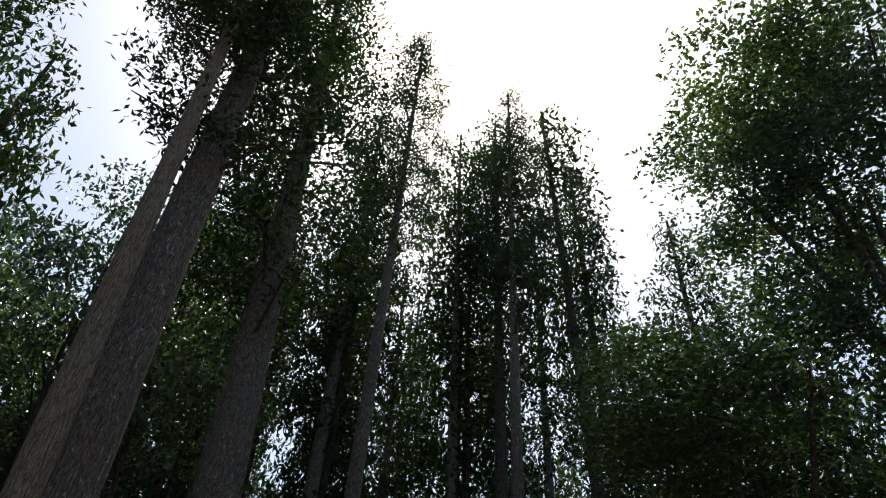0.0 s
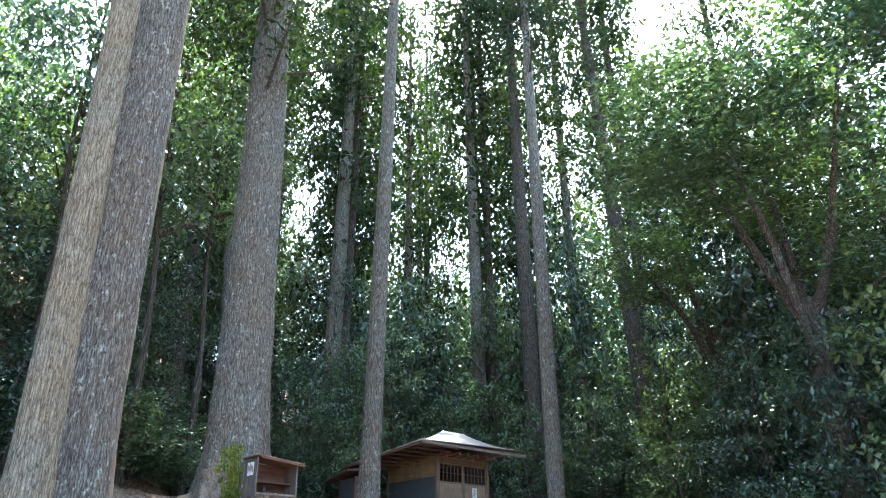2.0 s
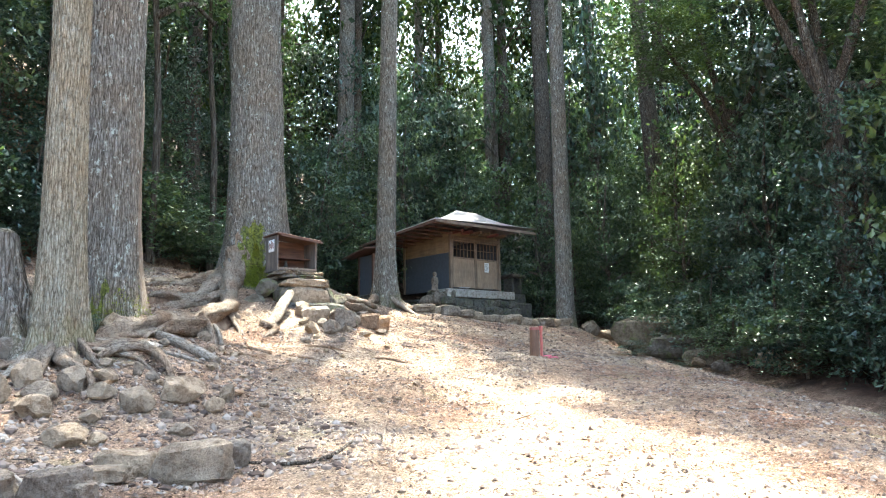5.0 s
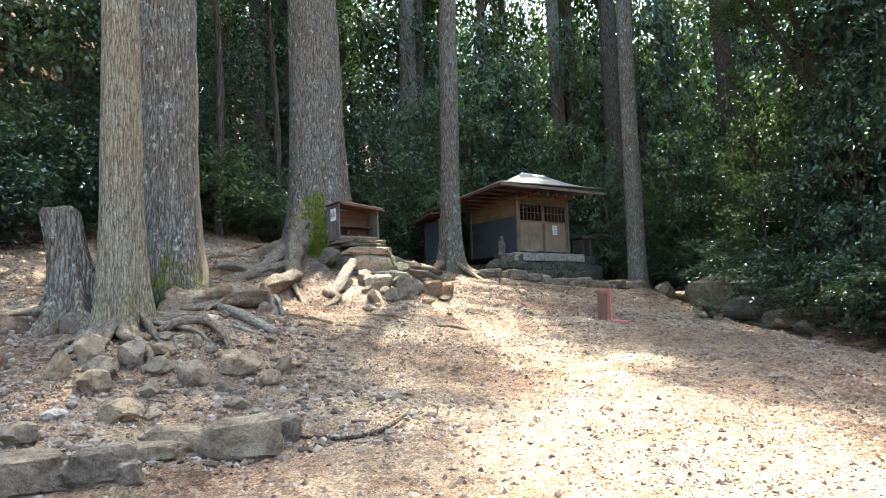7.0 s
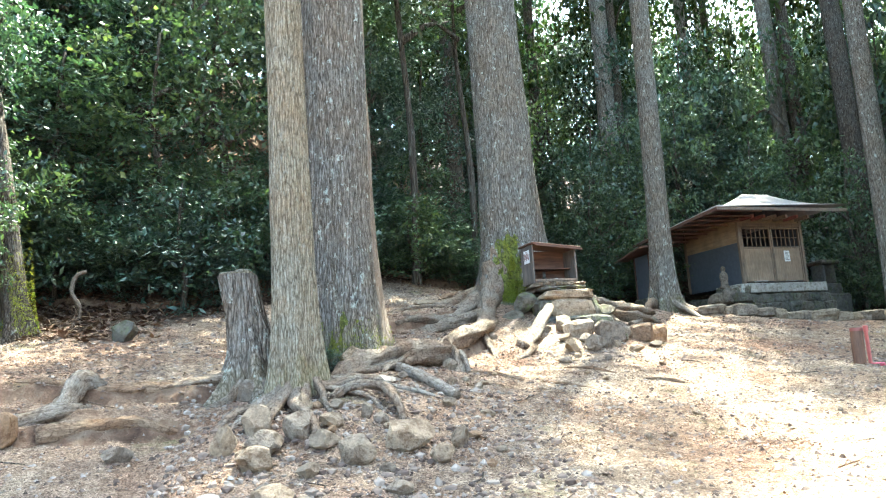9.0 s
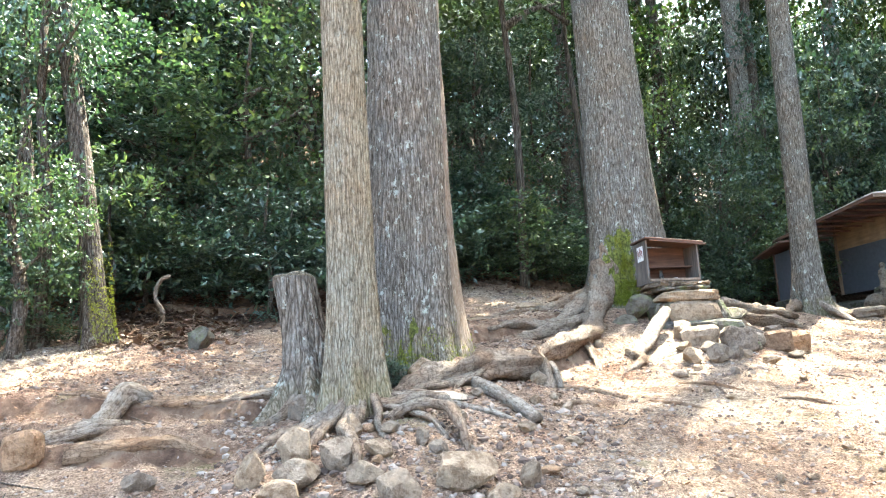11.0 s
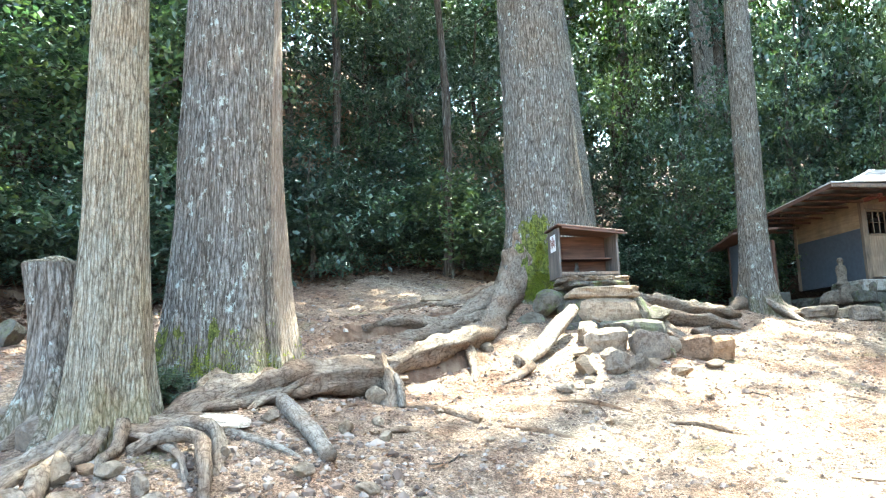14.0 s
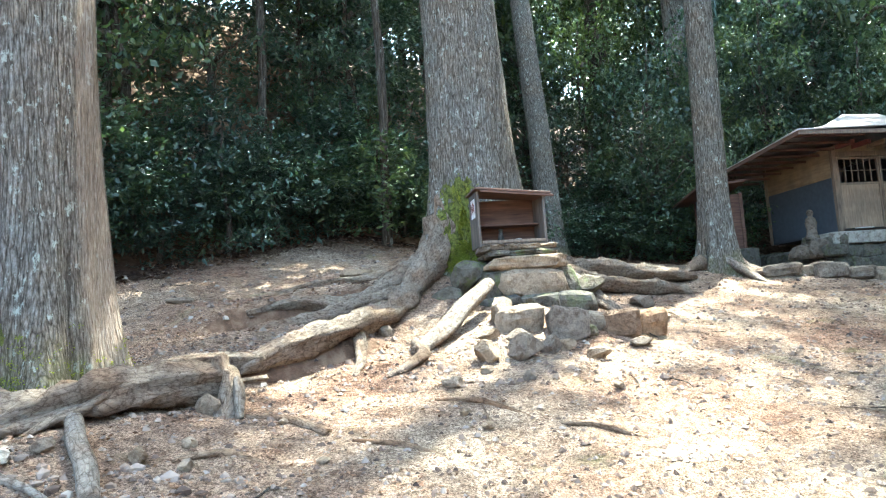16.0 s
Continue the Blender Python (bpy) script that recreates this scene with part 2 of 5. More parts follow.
ROOT_BARK = root_material("worn_root_bark", (0.085, 0.063, 0.047), (0.19, 0.152, 0.118), (0.29, 0.25, 0.205))
EARTH_ROOT = root_material("earth_crusted_root", (0.11, 0.075, 0.05), (0.20, 0.145, 0.10), (0.29, 0.22, 0.16))
PALE_ROOT = root_material("bleached_root", (0.12, 0.10, 0.082), (0.225, 0.195, 0.162), (0.33, 0.295, 0.25))
LEAF_DARK = leaf_material("glossy_dark_leaves", (0.028, 0.054, 0.038), (0.046, 0.085, 0.057), (0.09, 0.12, 0.074), 0.22, 0.3, 0.6)
LEAF_MID = leaf_material("green_leaves", (0.04, 0.068, 0.04), (0.07, 0.105, 0.055), (0.12, 0.145, 0.07), 0.3, 0.33)
LEAF_LIGHT = leaf_material("young_green_leaves", (0.05, 0.075, 0.032), (0.075, 0.105, 0.042), (0.11, 0.14, 0.055), 0.3)
NEEDLES = leaf_material("cedar_foliage", (0.015, 0.03, 0.01), (0.03, 0.05, 0.015), (0.06, 0.07, 0.02), 0.25, 0.6, 0.25)
MOSS = leaf_material("moss", (0.17, 0.18, 0.025), (0.27, 0.275, 0.04), (0.38, 0.37, 0.07), 0.15, 0.9, 0.1)
LITTER = leaf_material("dry_leaves", (0.08, 0.04, 0.022), (0.17, 0.095, 0.06), (0.27, 0.17, 0.115), 0.02, 0.7, 0.2)
STONE = stone_material("weathered_stone", (0.165, 0.132, 0.10), (0.33, 0.272, 0.212))
STONE_MOSS = stone_material("mossy_stone", (0.075, 0.068, 0.055), (0.185, 0.165, 0.135), 0.5)
STONE_DARK = stone_material("dark_damp_stone", (0.07, 0.07, 0.065), (0.15, 0.145, 0.13), 0.3)
STONE_PALE = stone_material("pale_stone", (0.50, 0.46, 0.40), (0.68, 0.63, 0.56))
STONE_ORANGE = stone_material("orange_stone", (0.22, 0.14, 0.085), (0.34, 0.23, 0.15))
CONCRETE = stone_material("concrete", (0.30, 0.30, 0.29), (0.42, 0.41, 0.39))
WOOD_OLD = wood_material("weathered_board", (0.13, 0.095, 0.07), (0.30, 0.22, 0.16))
WOOD_RED = wood_material("red_brown_board", (0.065, 0.035, 0.026), (0.165, 0.09, 0.062), (0.08, 1, 1))
WOOD_DOOR = wood_material("brown_door_board", (0.24, 0.165, 0.112), (0.38, 0.28, 0.20))
WOOD_POST = wood_material("red_brown_log", (0.095, 0.052, 0.034), (0.20, 0.112, 0.072))
WOOD_GREY = wood_material("old_grey_board", (0.07, 0.058, 0.05), (0.19, 0.16, 0.135))
WOOD_PLY = wood_material("yellowed_plywood", (0.24, 0.175, 0.11), (0.35, 0.265, 0.175), (1, 0.1, 1), 12)
WOOD_DARK = wood_material("dark_timber", (0.035, 0.026, 0.02), (0.09, 0.065, 0.05))
SHEET_BLUE = plain_material("dull_blue_grey_sheet", (0.075, 0.085, 0.10), 0.55)
ROOF_TIN = plain_material("pale_tin", (0.55, 0.50, 0.47), 0.42, 0.55)
PAPER = plain_material("paper", (0.78, 0.77, 0.74), 0.8)
STAKE_RED = plain_material("faded_red_plastic", (0.48, 0.13, 0.11), 0.5)
RIBBON = plain_material("pink_ribbon", (0.75, 0.16, 0.24), 0.6)
RED_PAINT = plain_material("faded_red_paint", (0.22, 0.075, 0.06), 0.6)
GROUND = ground_material()

# ---- numbers and shapes ----
rng = np.random.default_rng(7)


def hashed(i, j, seed):
    h = np.sin(i * 127.1 + j * 311.7 + seed * 74.7) * 43758.5453
    return h - np.floor(h)


def value_noise(x, y, seed=0):
    i, j = np.floor(x), np.floor(y)
    u, v = x - i, y - j
    u, v = u * u * (3 - 2 * u), v * v * (3 - 2 * v)
    a, b = hashed(i, j, seed), hashed(i + 1, j, seed)
    c, d = hashed(i, j + 1, seed), hashed(i + 1, j + 1, seed)
    return (a * (1 - u) + b * u) * (1 - v) + (c * (1 - u) + d * u) * v


def ease(t):
    t = np.clip(t, 0, 1)
    return t * t * (3 - 2 * t)


def mound(x, y, cx, cy, s, a):
    return a * np.exp(-((x - cx) ** 2 + (y - cy) ** 2) / (2 * s * s))


def forest_depth(x, y):
    """Metres into the wooded slope from the clearing's edge; 0 or less in the clearing."""
    north = y - (14.3 + 6.0 * ease((x + 2) / 5) + 5.5 * ease((x - 4) / 4))
    east = (x - (15.0 + (y - 10) * 0.5)) * 0.9
    west = -6.5 - x
    return np.maximum(np.maximum(north, east), west)


def height(x, y):
    x, y = np.asarray(x, float), np.asarray(y, float)
    ys = 19.8 + .38 * (y - 19.8)
    yc, xc = np.where(y > 19.8, y + (ys - y) * ease((x - 2) / 4), y), np.clip(x, -8, 18)
    yc = np.clip(yc, -3, 26)
    u, v = xc - 4, yc - 10
    z = .9425 - .0525 * u + .1843 * v - .0079 * u * v + .0063 * v * v + .001 * u * u
    z = z + mound(x, y, 1.2, 7.2, 1.6, -.24) + mound(x, y, 5.2, 8.7, 1.8, -.16) + mound(x, y, 2.2, 10.0, 1.1, .15)
    z = z + mound(x, y, 5.6, 14.6, 1.3, .22) + mound(x, y, 9.5, 19, 3, -.1) + mound(x, y, 5.1, 16.6, 1.2, .32) + mound(x, y, 1.4, 11.0, .8, .16) + mound(x, y, 1.25, 8.65, .75, .17)
    z = z + mound(x, y, 17.8, 20.5, 1.0, .2) + .06 * ease((y - 20.6) / .8) * ease((x - 10.8) / 1.2)
    z = z - .16 * ease((9.3 - y) / .25 + .5 * value_noise(x * 2, y * 2, 5)) * ease((.2 - x) / .6) * ease((y - 5) / 3)
    for ax, ay, bx, by, rise in ((2.75, 11.75, 3.95, 13.25, .26), (2.2, 13.6, 3.9, 15.4, .26), (-2.6, 9.6, .1, 9.85, .2), (-1.9, 8.75, -.2, 9.1, .2)):
        wx, wy = bx - ax, by - ay
        L = math.hypot(wx, wy)
        along = ((x - ax) * wx + (y - ay) * wy) / L
        off = (-(x - ax) * wy + (y - ay) * wx) / L + .1 * (value_noise(x * 3, y * 3, 6) - .5)
        z = z + rise * ease(off / .12) * np.exp(-np.maximum(off, 0) / (1.6 if ay != 8.75 else .35)) * ease((along + .4) / .6) * ease((L + .3 - along) / .5)
    s = forest_depth(x, y)
    z = z + np.where(s > 0, .42 * np.minimum(s, 45) * ease(s / 4), 0)
    ditch = (x - (14.2 + (y - 10) * 0.5)) * 0.9
    z = z - .45 * np.exp(-(ditch / .9) ** 2) * ease((22 - y) / 3) * ease((y - 4) / 2)
    rough = .09 * (value_noise(x * 1.3, y * 1.3, 1) - .5) + .05 * (value_noise(x * 4, y * 4, 2) - .5) + .025 * (value_noise(x * 13, y * 13, 3) - .5)
    return z + rough + np.where(s > 1, .5 * (value_noise(x * .35, y * .35, 4) - .5), 0)


def gz(x, y):
    return float(height(x, y))


def mesh_from(name, verts, faces, smooth=True):
    me = bpy.data.meshes.new(name)
    verts, faces = np.asarray(verts, np.float32), np.asarray(faces, np.int32)
    me.vertices.add(len(verts))
    me.vertices.foreach_set("co", verts.ravel())
    k = faces.shape[1]
    me.loops.add(faces.size)
    me.loops.foreach_set("vertex_index", faces.ravel())
    me.polygons.add(len(faces))
    me.polygons.foreach_set("loop_start", np.arange(0, faces.size, k, dtype=np.int32))
    me.polygons.foreach_set("use_smooth", np.full(len(faces), smooth))
    me.update(calc_edges=True)
    return me


def thing(name, loc=(0, 0, 0), rot=0.0, label="", category="", group="", kind=""):
    e = new(name)
    e.empty_display_size = 0.1
    e.matrix_basis = pose(*loc, 0, 0, rot)
    return tagged(e, label, category, group, kind)


def put_mesh(name, me, mat, parent=None, label="", kind=""):
    if mat is not None and not me.materials:
        me.materials.append(mat)
    ob = new(name, me)
    ob.parent = parent
    return tagged(ob, label, kind=kind)


def part(name, bm, mat, parent=None, label="", smooth=False, kind=""):
    me = bpy.data.meshes.new(name)
    bm.to_mesh(me)
    bm.free()
    me.polygons.foreach_set("use_smooth", np.full(len(me.polygons), smooth))
    return put_mesh(name, me, mat, parent, label, kind)


def box(bm, x0, y0, z0, x1, y1, z1, bevel=0.006):
    r = bmesh.ops.create_cube(bm, size=1)
    vs = r["verts"]
    for v in vs:
        v.co = Vector(((x0 + x1) / 2 + v.co.x * (x1 - x0), (y0 + y1) / 2 + v.co.y * (y1 - y0), (z0 + z1) / 2 + v.co.z * (z1 - z0)))
    if bevel:
        es = list({e for v in vs for e in v.link_edges})
        bmesh.ops.bevel(bm, geom=es, offset=min(bevel, 0.3 * min(x1 - x0, y1 - y0, z1 - z0)), segments=1, affect='EDGES')
    return bm


def boxed(name, dims, mat, parent, label="", bevel=0.006, wobble=0.0):
    bm = box(bmesh.new(), *dims, bevel)
    if wobble:
        for v in bm.verts:
            v.co += noise.noise_vector(v.co * 3.1) * wobble
    return part(name, bm, mat, parent, label)


ROCKS = []
for s in range(9):
    bm = bmesh.new()
    bmesh.ops.create_icosphere(bm, subdivisions=3, radius=0.5)
    off = Vector((s * 7.3, s * 3.1, s))
    cuts = [Vector((random.uniform(-1, 1), random.uniform(-1, 1), random.uniform(-.6, 1))).normalized() for _ in range(13)]
    deep = [random.uniform(.27, .38) for _ in cuts]
    for v in bm.verts:
        p = v.co.copy()
        for c, q in zip(cuts, deep):
            d = p.dot(c) - q
            if d > 0:
                p -= c * d
        p *= 1 + 0.05 * noise.noise(p * 3 + off) + 0.035 * noise.noise(p * 9 + off)
        v.co = p
    lo = min(v.co.z for v in bm.verts)
    xs, ys, zs = ([v.co[k] for v in bm.verts] for k in range(3))
    for v in bm.verts:
        v.co = Vector((v.co.x / (max(xs) - min(xs)), v.co.y / (max(ys) - min(ys)), (v.co.z - lo) / (max(zs) - lo)))
    me = bpy.data.meshes.new("stone")
    bm.to_mesh(me)
    bm.free()
    me.polygons.foreach_set("use_smooth", np.full(len(me.polygons), False))
    ROCKS.append(me)
for s in range(5):
    bm = box(bmesh.new(), -.5, -.5, 0, .5, .5, 1, .14)
    bmesh.ops.subdivide_edges(bm, edges=bm.edges[:], cuts=2, use_grid_fill=True)
    off = Vector((s * 5.3, s, s * 2.1))
    for v in bm.verts:
        v.co += noise.noise_vector(v.co * 1.4 + off) * .17 + noise.noise_vector(v.co * 5 + off) * .06
        v.co.z = max(v.co.z, 0)
    me = bpy.data.meshes.new("stone")
    bm.to_mesh(me)
    bm.free()
    ROCKS.append(me)
ROCK_SETS = {}


def rock_mesh(k, mat):
    key = (k % 14, mat.name)
    if key not in ROCK_SETS:
        me = ROCKS[k % 14].copy()
        me.materials.clear()
        me.materials.append(mat)
        ROCK_SETS[key] = me
    return ROCK_SETS[key]


def stone(x, y, w, h, mat=None, z=None, label="", group="", parent=None, name="stone", depth=None, turn=None, tilt=0.0, k=None):
    """A stone of width w and visible height h, sunk a little in the ground."""
    mat = mat or STONE
    ob = new(name, rock_mesh(random.randrange(9) if k is None else k, mat))
    sink = 0.18 * h if z is None else 0
    if z is None:
        z = gz(x, y)
    ob.matrix_basis = pose(x, y, z - sink, tilt, tilt * .6, random.uniform(-25, 25) + random.choice((0, 180)) if turn is None else turn)
    ob.scale = (w, depth or w * random.uniform(.6, .9), h + sink)
    ob.parent = parent
    return tagged(ob, label, "" if parent else "stone", group)


def tube_arrays(pts, radii, sides=10, rough=0.12, seed=0, steps=5, squash=1.0):
    """A knotty tube along smoothed points."""
    pts = [Vector(p) for p in pts]
    path, rad = [], []
    for i in range(len(pts) - 1):
        a, b, c, d = pts[max(i - 1, 0)], pts[i], pts[i + 1], pts[min(i + 2, len(pts) - 1)]
        for j in range(steps):
            t = j / steps
            path.append(0.5 * ((2 * b) + (c - a) * t + (2 * a - 5 * b + 4 * c - d) * t * t + (3 * b - a - 3 * c + d) * t ** 3))
            rad.append(radii[i] * (1 - t) + radii[i + 1] * t)
    path.append(pts[-1])
    rad.append(radii[-1])
    verts, faces, grain, run = [], [], [], 0.0
    for i, (p, r) in enumerate(zip(path, rad)):
        run += (p - path[max(i - 1, 0)]).length
        way = (path[min(i + 1, len(path) - 1)] - path[max(i - 1, 0)]).normalized()
        side = way.cross(Vector((0, 0, 1)))
        if side.length < 0.05:
            side = Vector((1, 0, 0))
        side.normalize()
        up = side.cross(way)
        for k in range(sides):
            a = 2 * math.pi * k / sides
            o = Vector((math.cos(a) * 1.7, math.sin(a) * 1.7, 0)) + p * 1.5 + Vector((seed, seed * 2, 0))
            rr = r * (1 + rough * 2.4 * noise.noise(o) + rough * math.sin(3 * a + seed + i * .13) * .35 + rough * 1.5 * noise.noise(o * 2.7 + p * 3))
            verts.append(p + side * math.cos(a) * rr + up * math.sin(a) * rr * squash)
            grain.append((math.cos(a) * r * 2.2, math.sin(a) * r * 2.2, run * .5 + seed))
    for i in range(len(path) - 1):
        for k in range(sides):
            a, b = i * sides + k, i * sides + (k + 1) % sides
            faces.append((a, b, b + sides, a + sides))
    n = len(verts)
    verts += [path[0], path[-1]]
    grain += [(0, 0, seed), (0, 0, run * .22 + seed)]
    for k in range(sides):
        faces.append((n, (k + 1) % sides, k, k))
        e = (len(path) - 1) * sides
        faces.append((n + 1, e + k, e + (k + 1) % sides, e + (k + 1) % sides))
    return verts, faces, grain


def tube(name, pts, radii, mat, parent=None, label="", sides=10, rough=0.12, seed=0, steps=5, squash=1.0):
    verts, faces, grain = tube_arrays(pts, radii, sides, rough, seed, steps, squash)
    me = bpy.data.meshes.new(name)
    me.from_pydata([tuple(v) for v in verts], [], [f if f[2] != f[3] else f[:3] for f in faces])
    me.polygons.foreach_set("use_smooth", np.full(len(me.polygons), True))
    me.attributes.new("grain", 'FLOAT_VECTOR', 'POINT').data.foreach_set("vector", np.array(grain, np.float32).ravel())
    me.update()
    return put_mesh(name, me, mat, parent, label)


def on_ground(xy, lift):
    return [(x, y, gz(x, y) + h) for (x, y), h in zip(xy, lift)]


# ---- foliage meshes ----


def leaves(name, clumps, per, length, width, mat, seed, flat=0.66, droop=0.15):
    """Leaves in clumps: (x, y, z, rx, ry, rz). Each leaf is folded on its midrib."""
    g = np.random.default_rng(seed)
    c = np.repeat(np.asarray(clumps, float), per, axis=0)
    n = len(c)
    d = g.normal(size=(n, 3))
    d /= np.linalg.norm(d, axis=1)[:, None]
    d *= g.random((n, 1)) ** (1 / 2.2)
    p = c[:, :3] + d * c[:, 3:]
    nor = g.normal(size=(n, 3)) * (1 - flat) + np.array([0, 0, 1.0]) * flat
    nor /= np.linalg.norm(nor, axis=1)[:, None]
    a = g.normal(size=(n, 3)) + d * .8 + np.array([0, 0, -droop])
    a -= nor * (a * nor).sum(1)[:, None]
    a /= np.linalg.norm(a, axis=1)[:, None]
    s = np.cross(nor, a)
    L = length * (0.6 + 0.8 * g.random((n, 1)))
    W = width * (0.6 + 0.8 * g.random((n, 1)))
    v = np.stack([p, p + a * L * .45 + s * W * .5 - nor * W * .12, p + a * L, p + a * L * .45 - s * W * .5 - nor * W * .12], 1).reshape(-1, 3)
    i = np.arange(n)[:, None] * 4
    f = np.concatenate([i + np.array([[0, 1, 2]]), i + np.array([[0, 2, 3]])], 1).reshape(-1, 3)
    me = mesh_from(name, v, f, False)
    me.materials.append(mat)
    return me


def crown_clumps(seed, count, r, h, size, hollow=0.35, cone=0.0):
    """Clump places in an uneven ellipsoid, r wide and h high, standing on z = 0."""
    g = np.random.default_rng(seed)
    out = []
    lobes = g.normal(size=(7, 3))
    while len(out) < count:
        q = g.uniform(-1, 1, 3)
        R = np.linalg.norm(q)
        k = 0.72 + 0.28 * max(float(np.dot(q / max(R, .01), w / np.linalg.norm(w))) for w in lobes)
        if R > k or R < hollow * k:
            continue
        z = (q[2] + 1) / 2
        wide = 1 - cone * z
        out.append((q[0] * r * wide, q[1] * r * wide, z * h, size * g.uniform(.7, 1.5), size * g.uniform(.7, 1.5), size * g.uniform(.14, .32)))
    return out


SHRUBS = [leaves("foliage", crown_clumps(20 + s, 60, 1.0, 1.9, .34), 36, .105, .05, (LEAF_DARK, LEAF_MID, LEAF_DARK)[s], 40 + s) for s in range(3)]
FAR_TREES = [leaves("foliage", crown_clumps(130 + s, 85, 1.0, 2.1, .3), 32, .078, .05, (LEAF_DARK, LEAF_MID, LEAF_LIGHT, LEAF_DARK)[s], 160 + s) for s in range(4)]
TREES = [leaves("foliage", crown_clumps(30 + s, 105, 1.0, 2.1, .27), 46, .068, .036, (LEAF_DARK, LEAF_MID, LEAF_LIGHT, LEAF_MID)[s], 60 + s) for s in range(4)]
FINE_CEDARS = [leaves("foliage", crown_clumps(270 + s, 330, 1.0, 4.6, .19, .1, .5), 60, .05, .02, NEEDLES, 280 + s, .35, .5) for s in range(3)]
CEDARS = [leaves("foliage", crown_clumps(70 + s, 200, 1.0, 4.6, .25, .15, .5), 24, .085, .038, NEEDLES, 80 + s, .35, .5) for s in range(3)]


def limb_mesh(seed, count, r, z0, z1, rad):
    """Crooked limbs that leave an upright stem between z0 and z1."""
    g = random.Random(seed)
    vs, fs = [], []
    for k in range(count):
        z = z0 + (z1 - z0) * (k + g.random()) / count
        a = g.uniform(0, 2 * math.pi)
        w = Vector((math.cos(a), math.sin(a), 0))
        pts = [Vector((0, 0, z)), Vector((0, 0, z)) + w * r * .35 + Vector((0, 0, r * g.uniform(0, .25))), Vector((0, 0, z)) + w * r * .7 + Vector((0, 0, r * g.uniform(.05, .4)))]
        v, f, _ = tube_arrays(pts, [rad, rad * .6, rad * .2], 5, .1, k, 3)
        n = len(vs)
        vs += v
        fs += [tuple(i + n for i in q) for q in f]
    me = bpy.data.meshes.new("branchwork")
    me.from_pydata([tuple(v) for v in vs], [], [f if f[2] != f[3] else f[:3] for f in fs])
    me.polygons.foreach_set("use_smooth", np.full(len(me.polygons), True))
    me.update()
    me.materials.append(BARK_DARK)
    return me


# ---- ground ----
fine_x, fine_y = np.arange(-8, 19, .1), np.arange(1.5, 25, .1)
out = np.array([.25, .5, .8, 1.2, 1.8, 2.6, 3.6, 5, 7, 9.5, 13, 17, 22, 28, 36, 48, 65, 90, 140, 250, 500, 1200])
gx = np.concatenate([fine_x[0] - out[::-1], fine_x, fine_x[-1] + out])
gy = np.concatenate([fine_y[0] - out[::-1], fine_y, fine_y[-1] + out])
X, Y = np.meshgrid(gx, gy)
Z = height(X, Y)
nx, ny = len(gx), len(gy)
I = (np.arange(ny - 1)[:, None] * nx + np.arange(nx - 1)[None, :]).ravel()
ground_me = mesh_from("ground", np.stack([X, Y, Z], -1).reshape(-1, 3), np.stack([I, I + 1, I + 1 + nx, I + nx], 1))
att = ground_me.attributes.new("litter", 'FLOAT', 'POINT')
dep = forest_depth(X, Y)
att.data.foreach_set("value", np.clip(ease((dep + .6 + 1.2 * (value_noise(X * 1.5, Y * 1.5, 9) - .5)) / 1.2), 0, 1).ravel().astype(np.float32))
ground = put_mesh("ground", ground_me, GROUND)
tagged(ground, "bare pinkish-brown dirt and gravel sloping up to the woods", "ground", kind="structure")

# ---- great trees ----


def flare_at(a, z, flare, lobes, seed, flare_h):
    e = math.exp(-max(0, z + .25) / (flare_h * .45))
    lob = max(0, math.sin(lobes * a / 2 + seed) ** 2 - .25) * 1.3
    return 1 + flare * e * (.35 + .8 * lob + .3 * noise.noise(Vector((math.cos(a) * 2, math.sin(a) * 2, seed))))


def trunk_mesh(line, flare=1.0, lobes=5, seed=0, sides=72, rib=.02, flare_h=.9):
    """line: rows of (x, y, z, radius) from the ground up, in the thing's own space."""
    zs, rows = [], []
    z0, z1 = line[0][2], line[-1][2]
    z = z0
    while z < z1:
        rows.append(z)
        z += (.12 if sides > 20 else .6) if z - z0 < 6 else .8
    rows.append(z1)
    L = np.array(line)
    vs = []
    for z in rows:
        cx, cy, r = (float(np.interp(z, L[:, 2], L[:, k])) for k in (0, 1, 3))
        e = math.exp(-max(0, z - z0) / (flare_h * .45))
        for k in range(sides):
            a = 2 * math.pi * k / sides
            lob = max(0, math.sin(lobes * a / 2 + seed) ** 2 - .25) * 1.3
            f = 1 + flare * e * (.35 + .8 * lob + .3 * noise.noise(Vector((math.cos(a) * 2, math.sin(a) * 2, seed))))
            f += rib * (2.2 * noise.noise(Vector((math.cos(a) * 9, math.sin(a) * 9, z * .5 + seed))) + 1.2 * noise.noise(Vector((math.cos(a) * 22, math.sin(a) * 22, z * 1.1)))) + .03 * noise.noise(Vector((math.cos(a) * 1.5, math.sin(a) * 1.5, z * .35)))
            vs.append((cx + r * f * math.cos(a), cy + r * f * math.sin(a), z))
    n = len(rows)
    i = np.arange((n - 1) * sides)
    j = (i // sides) * sides + (i + 1) % sides
    fs = np.stack([i, j, j + sides, i + sides], 1)
    return mesh_from("trunk", vs, fs)


def part_of(parent, name):
    return next(o for o in parent.children if o.name.startswith(name))


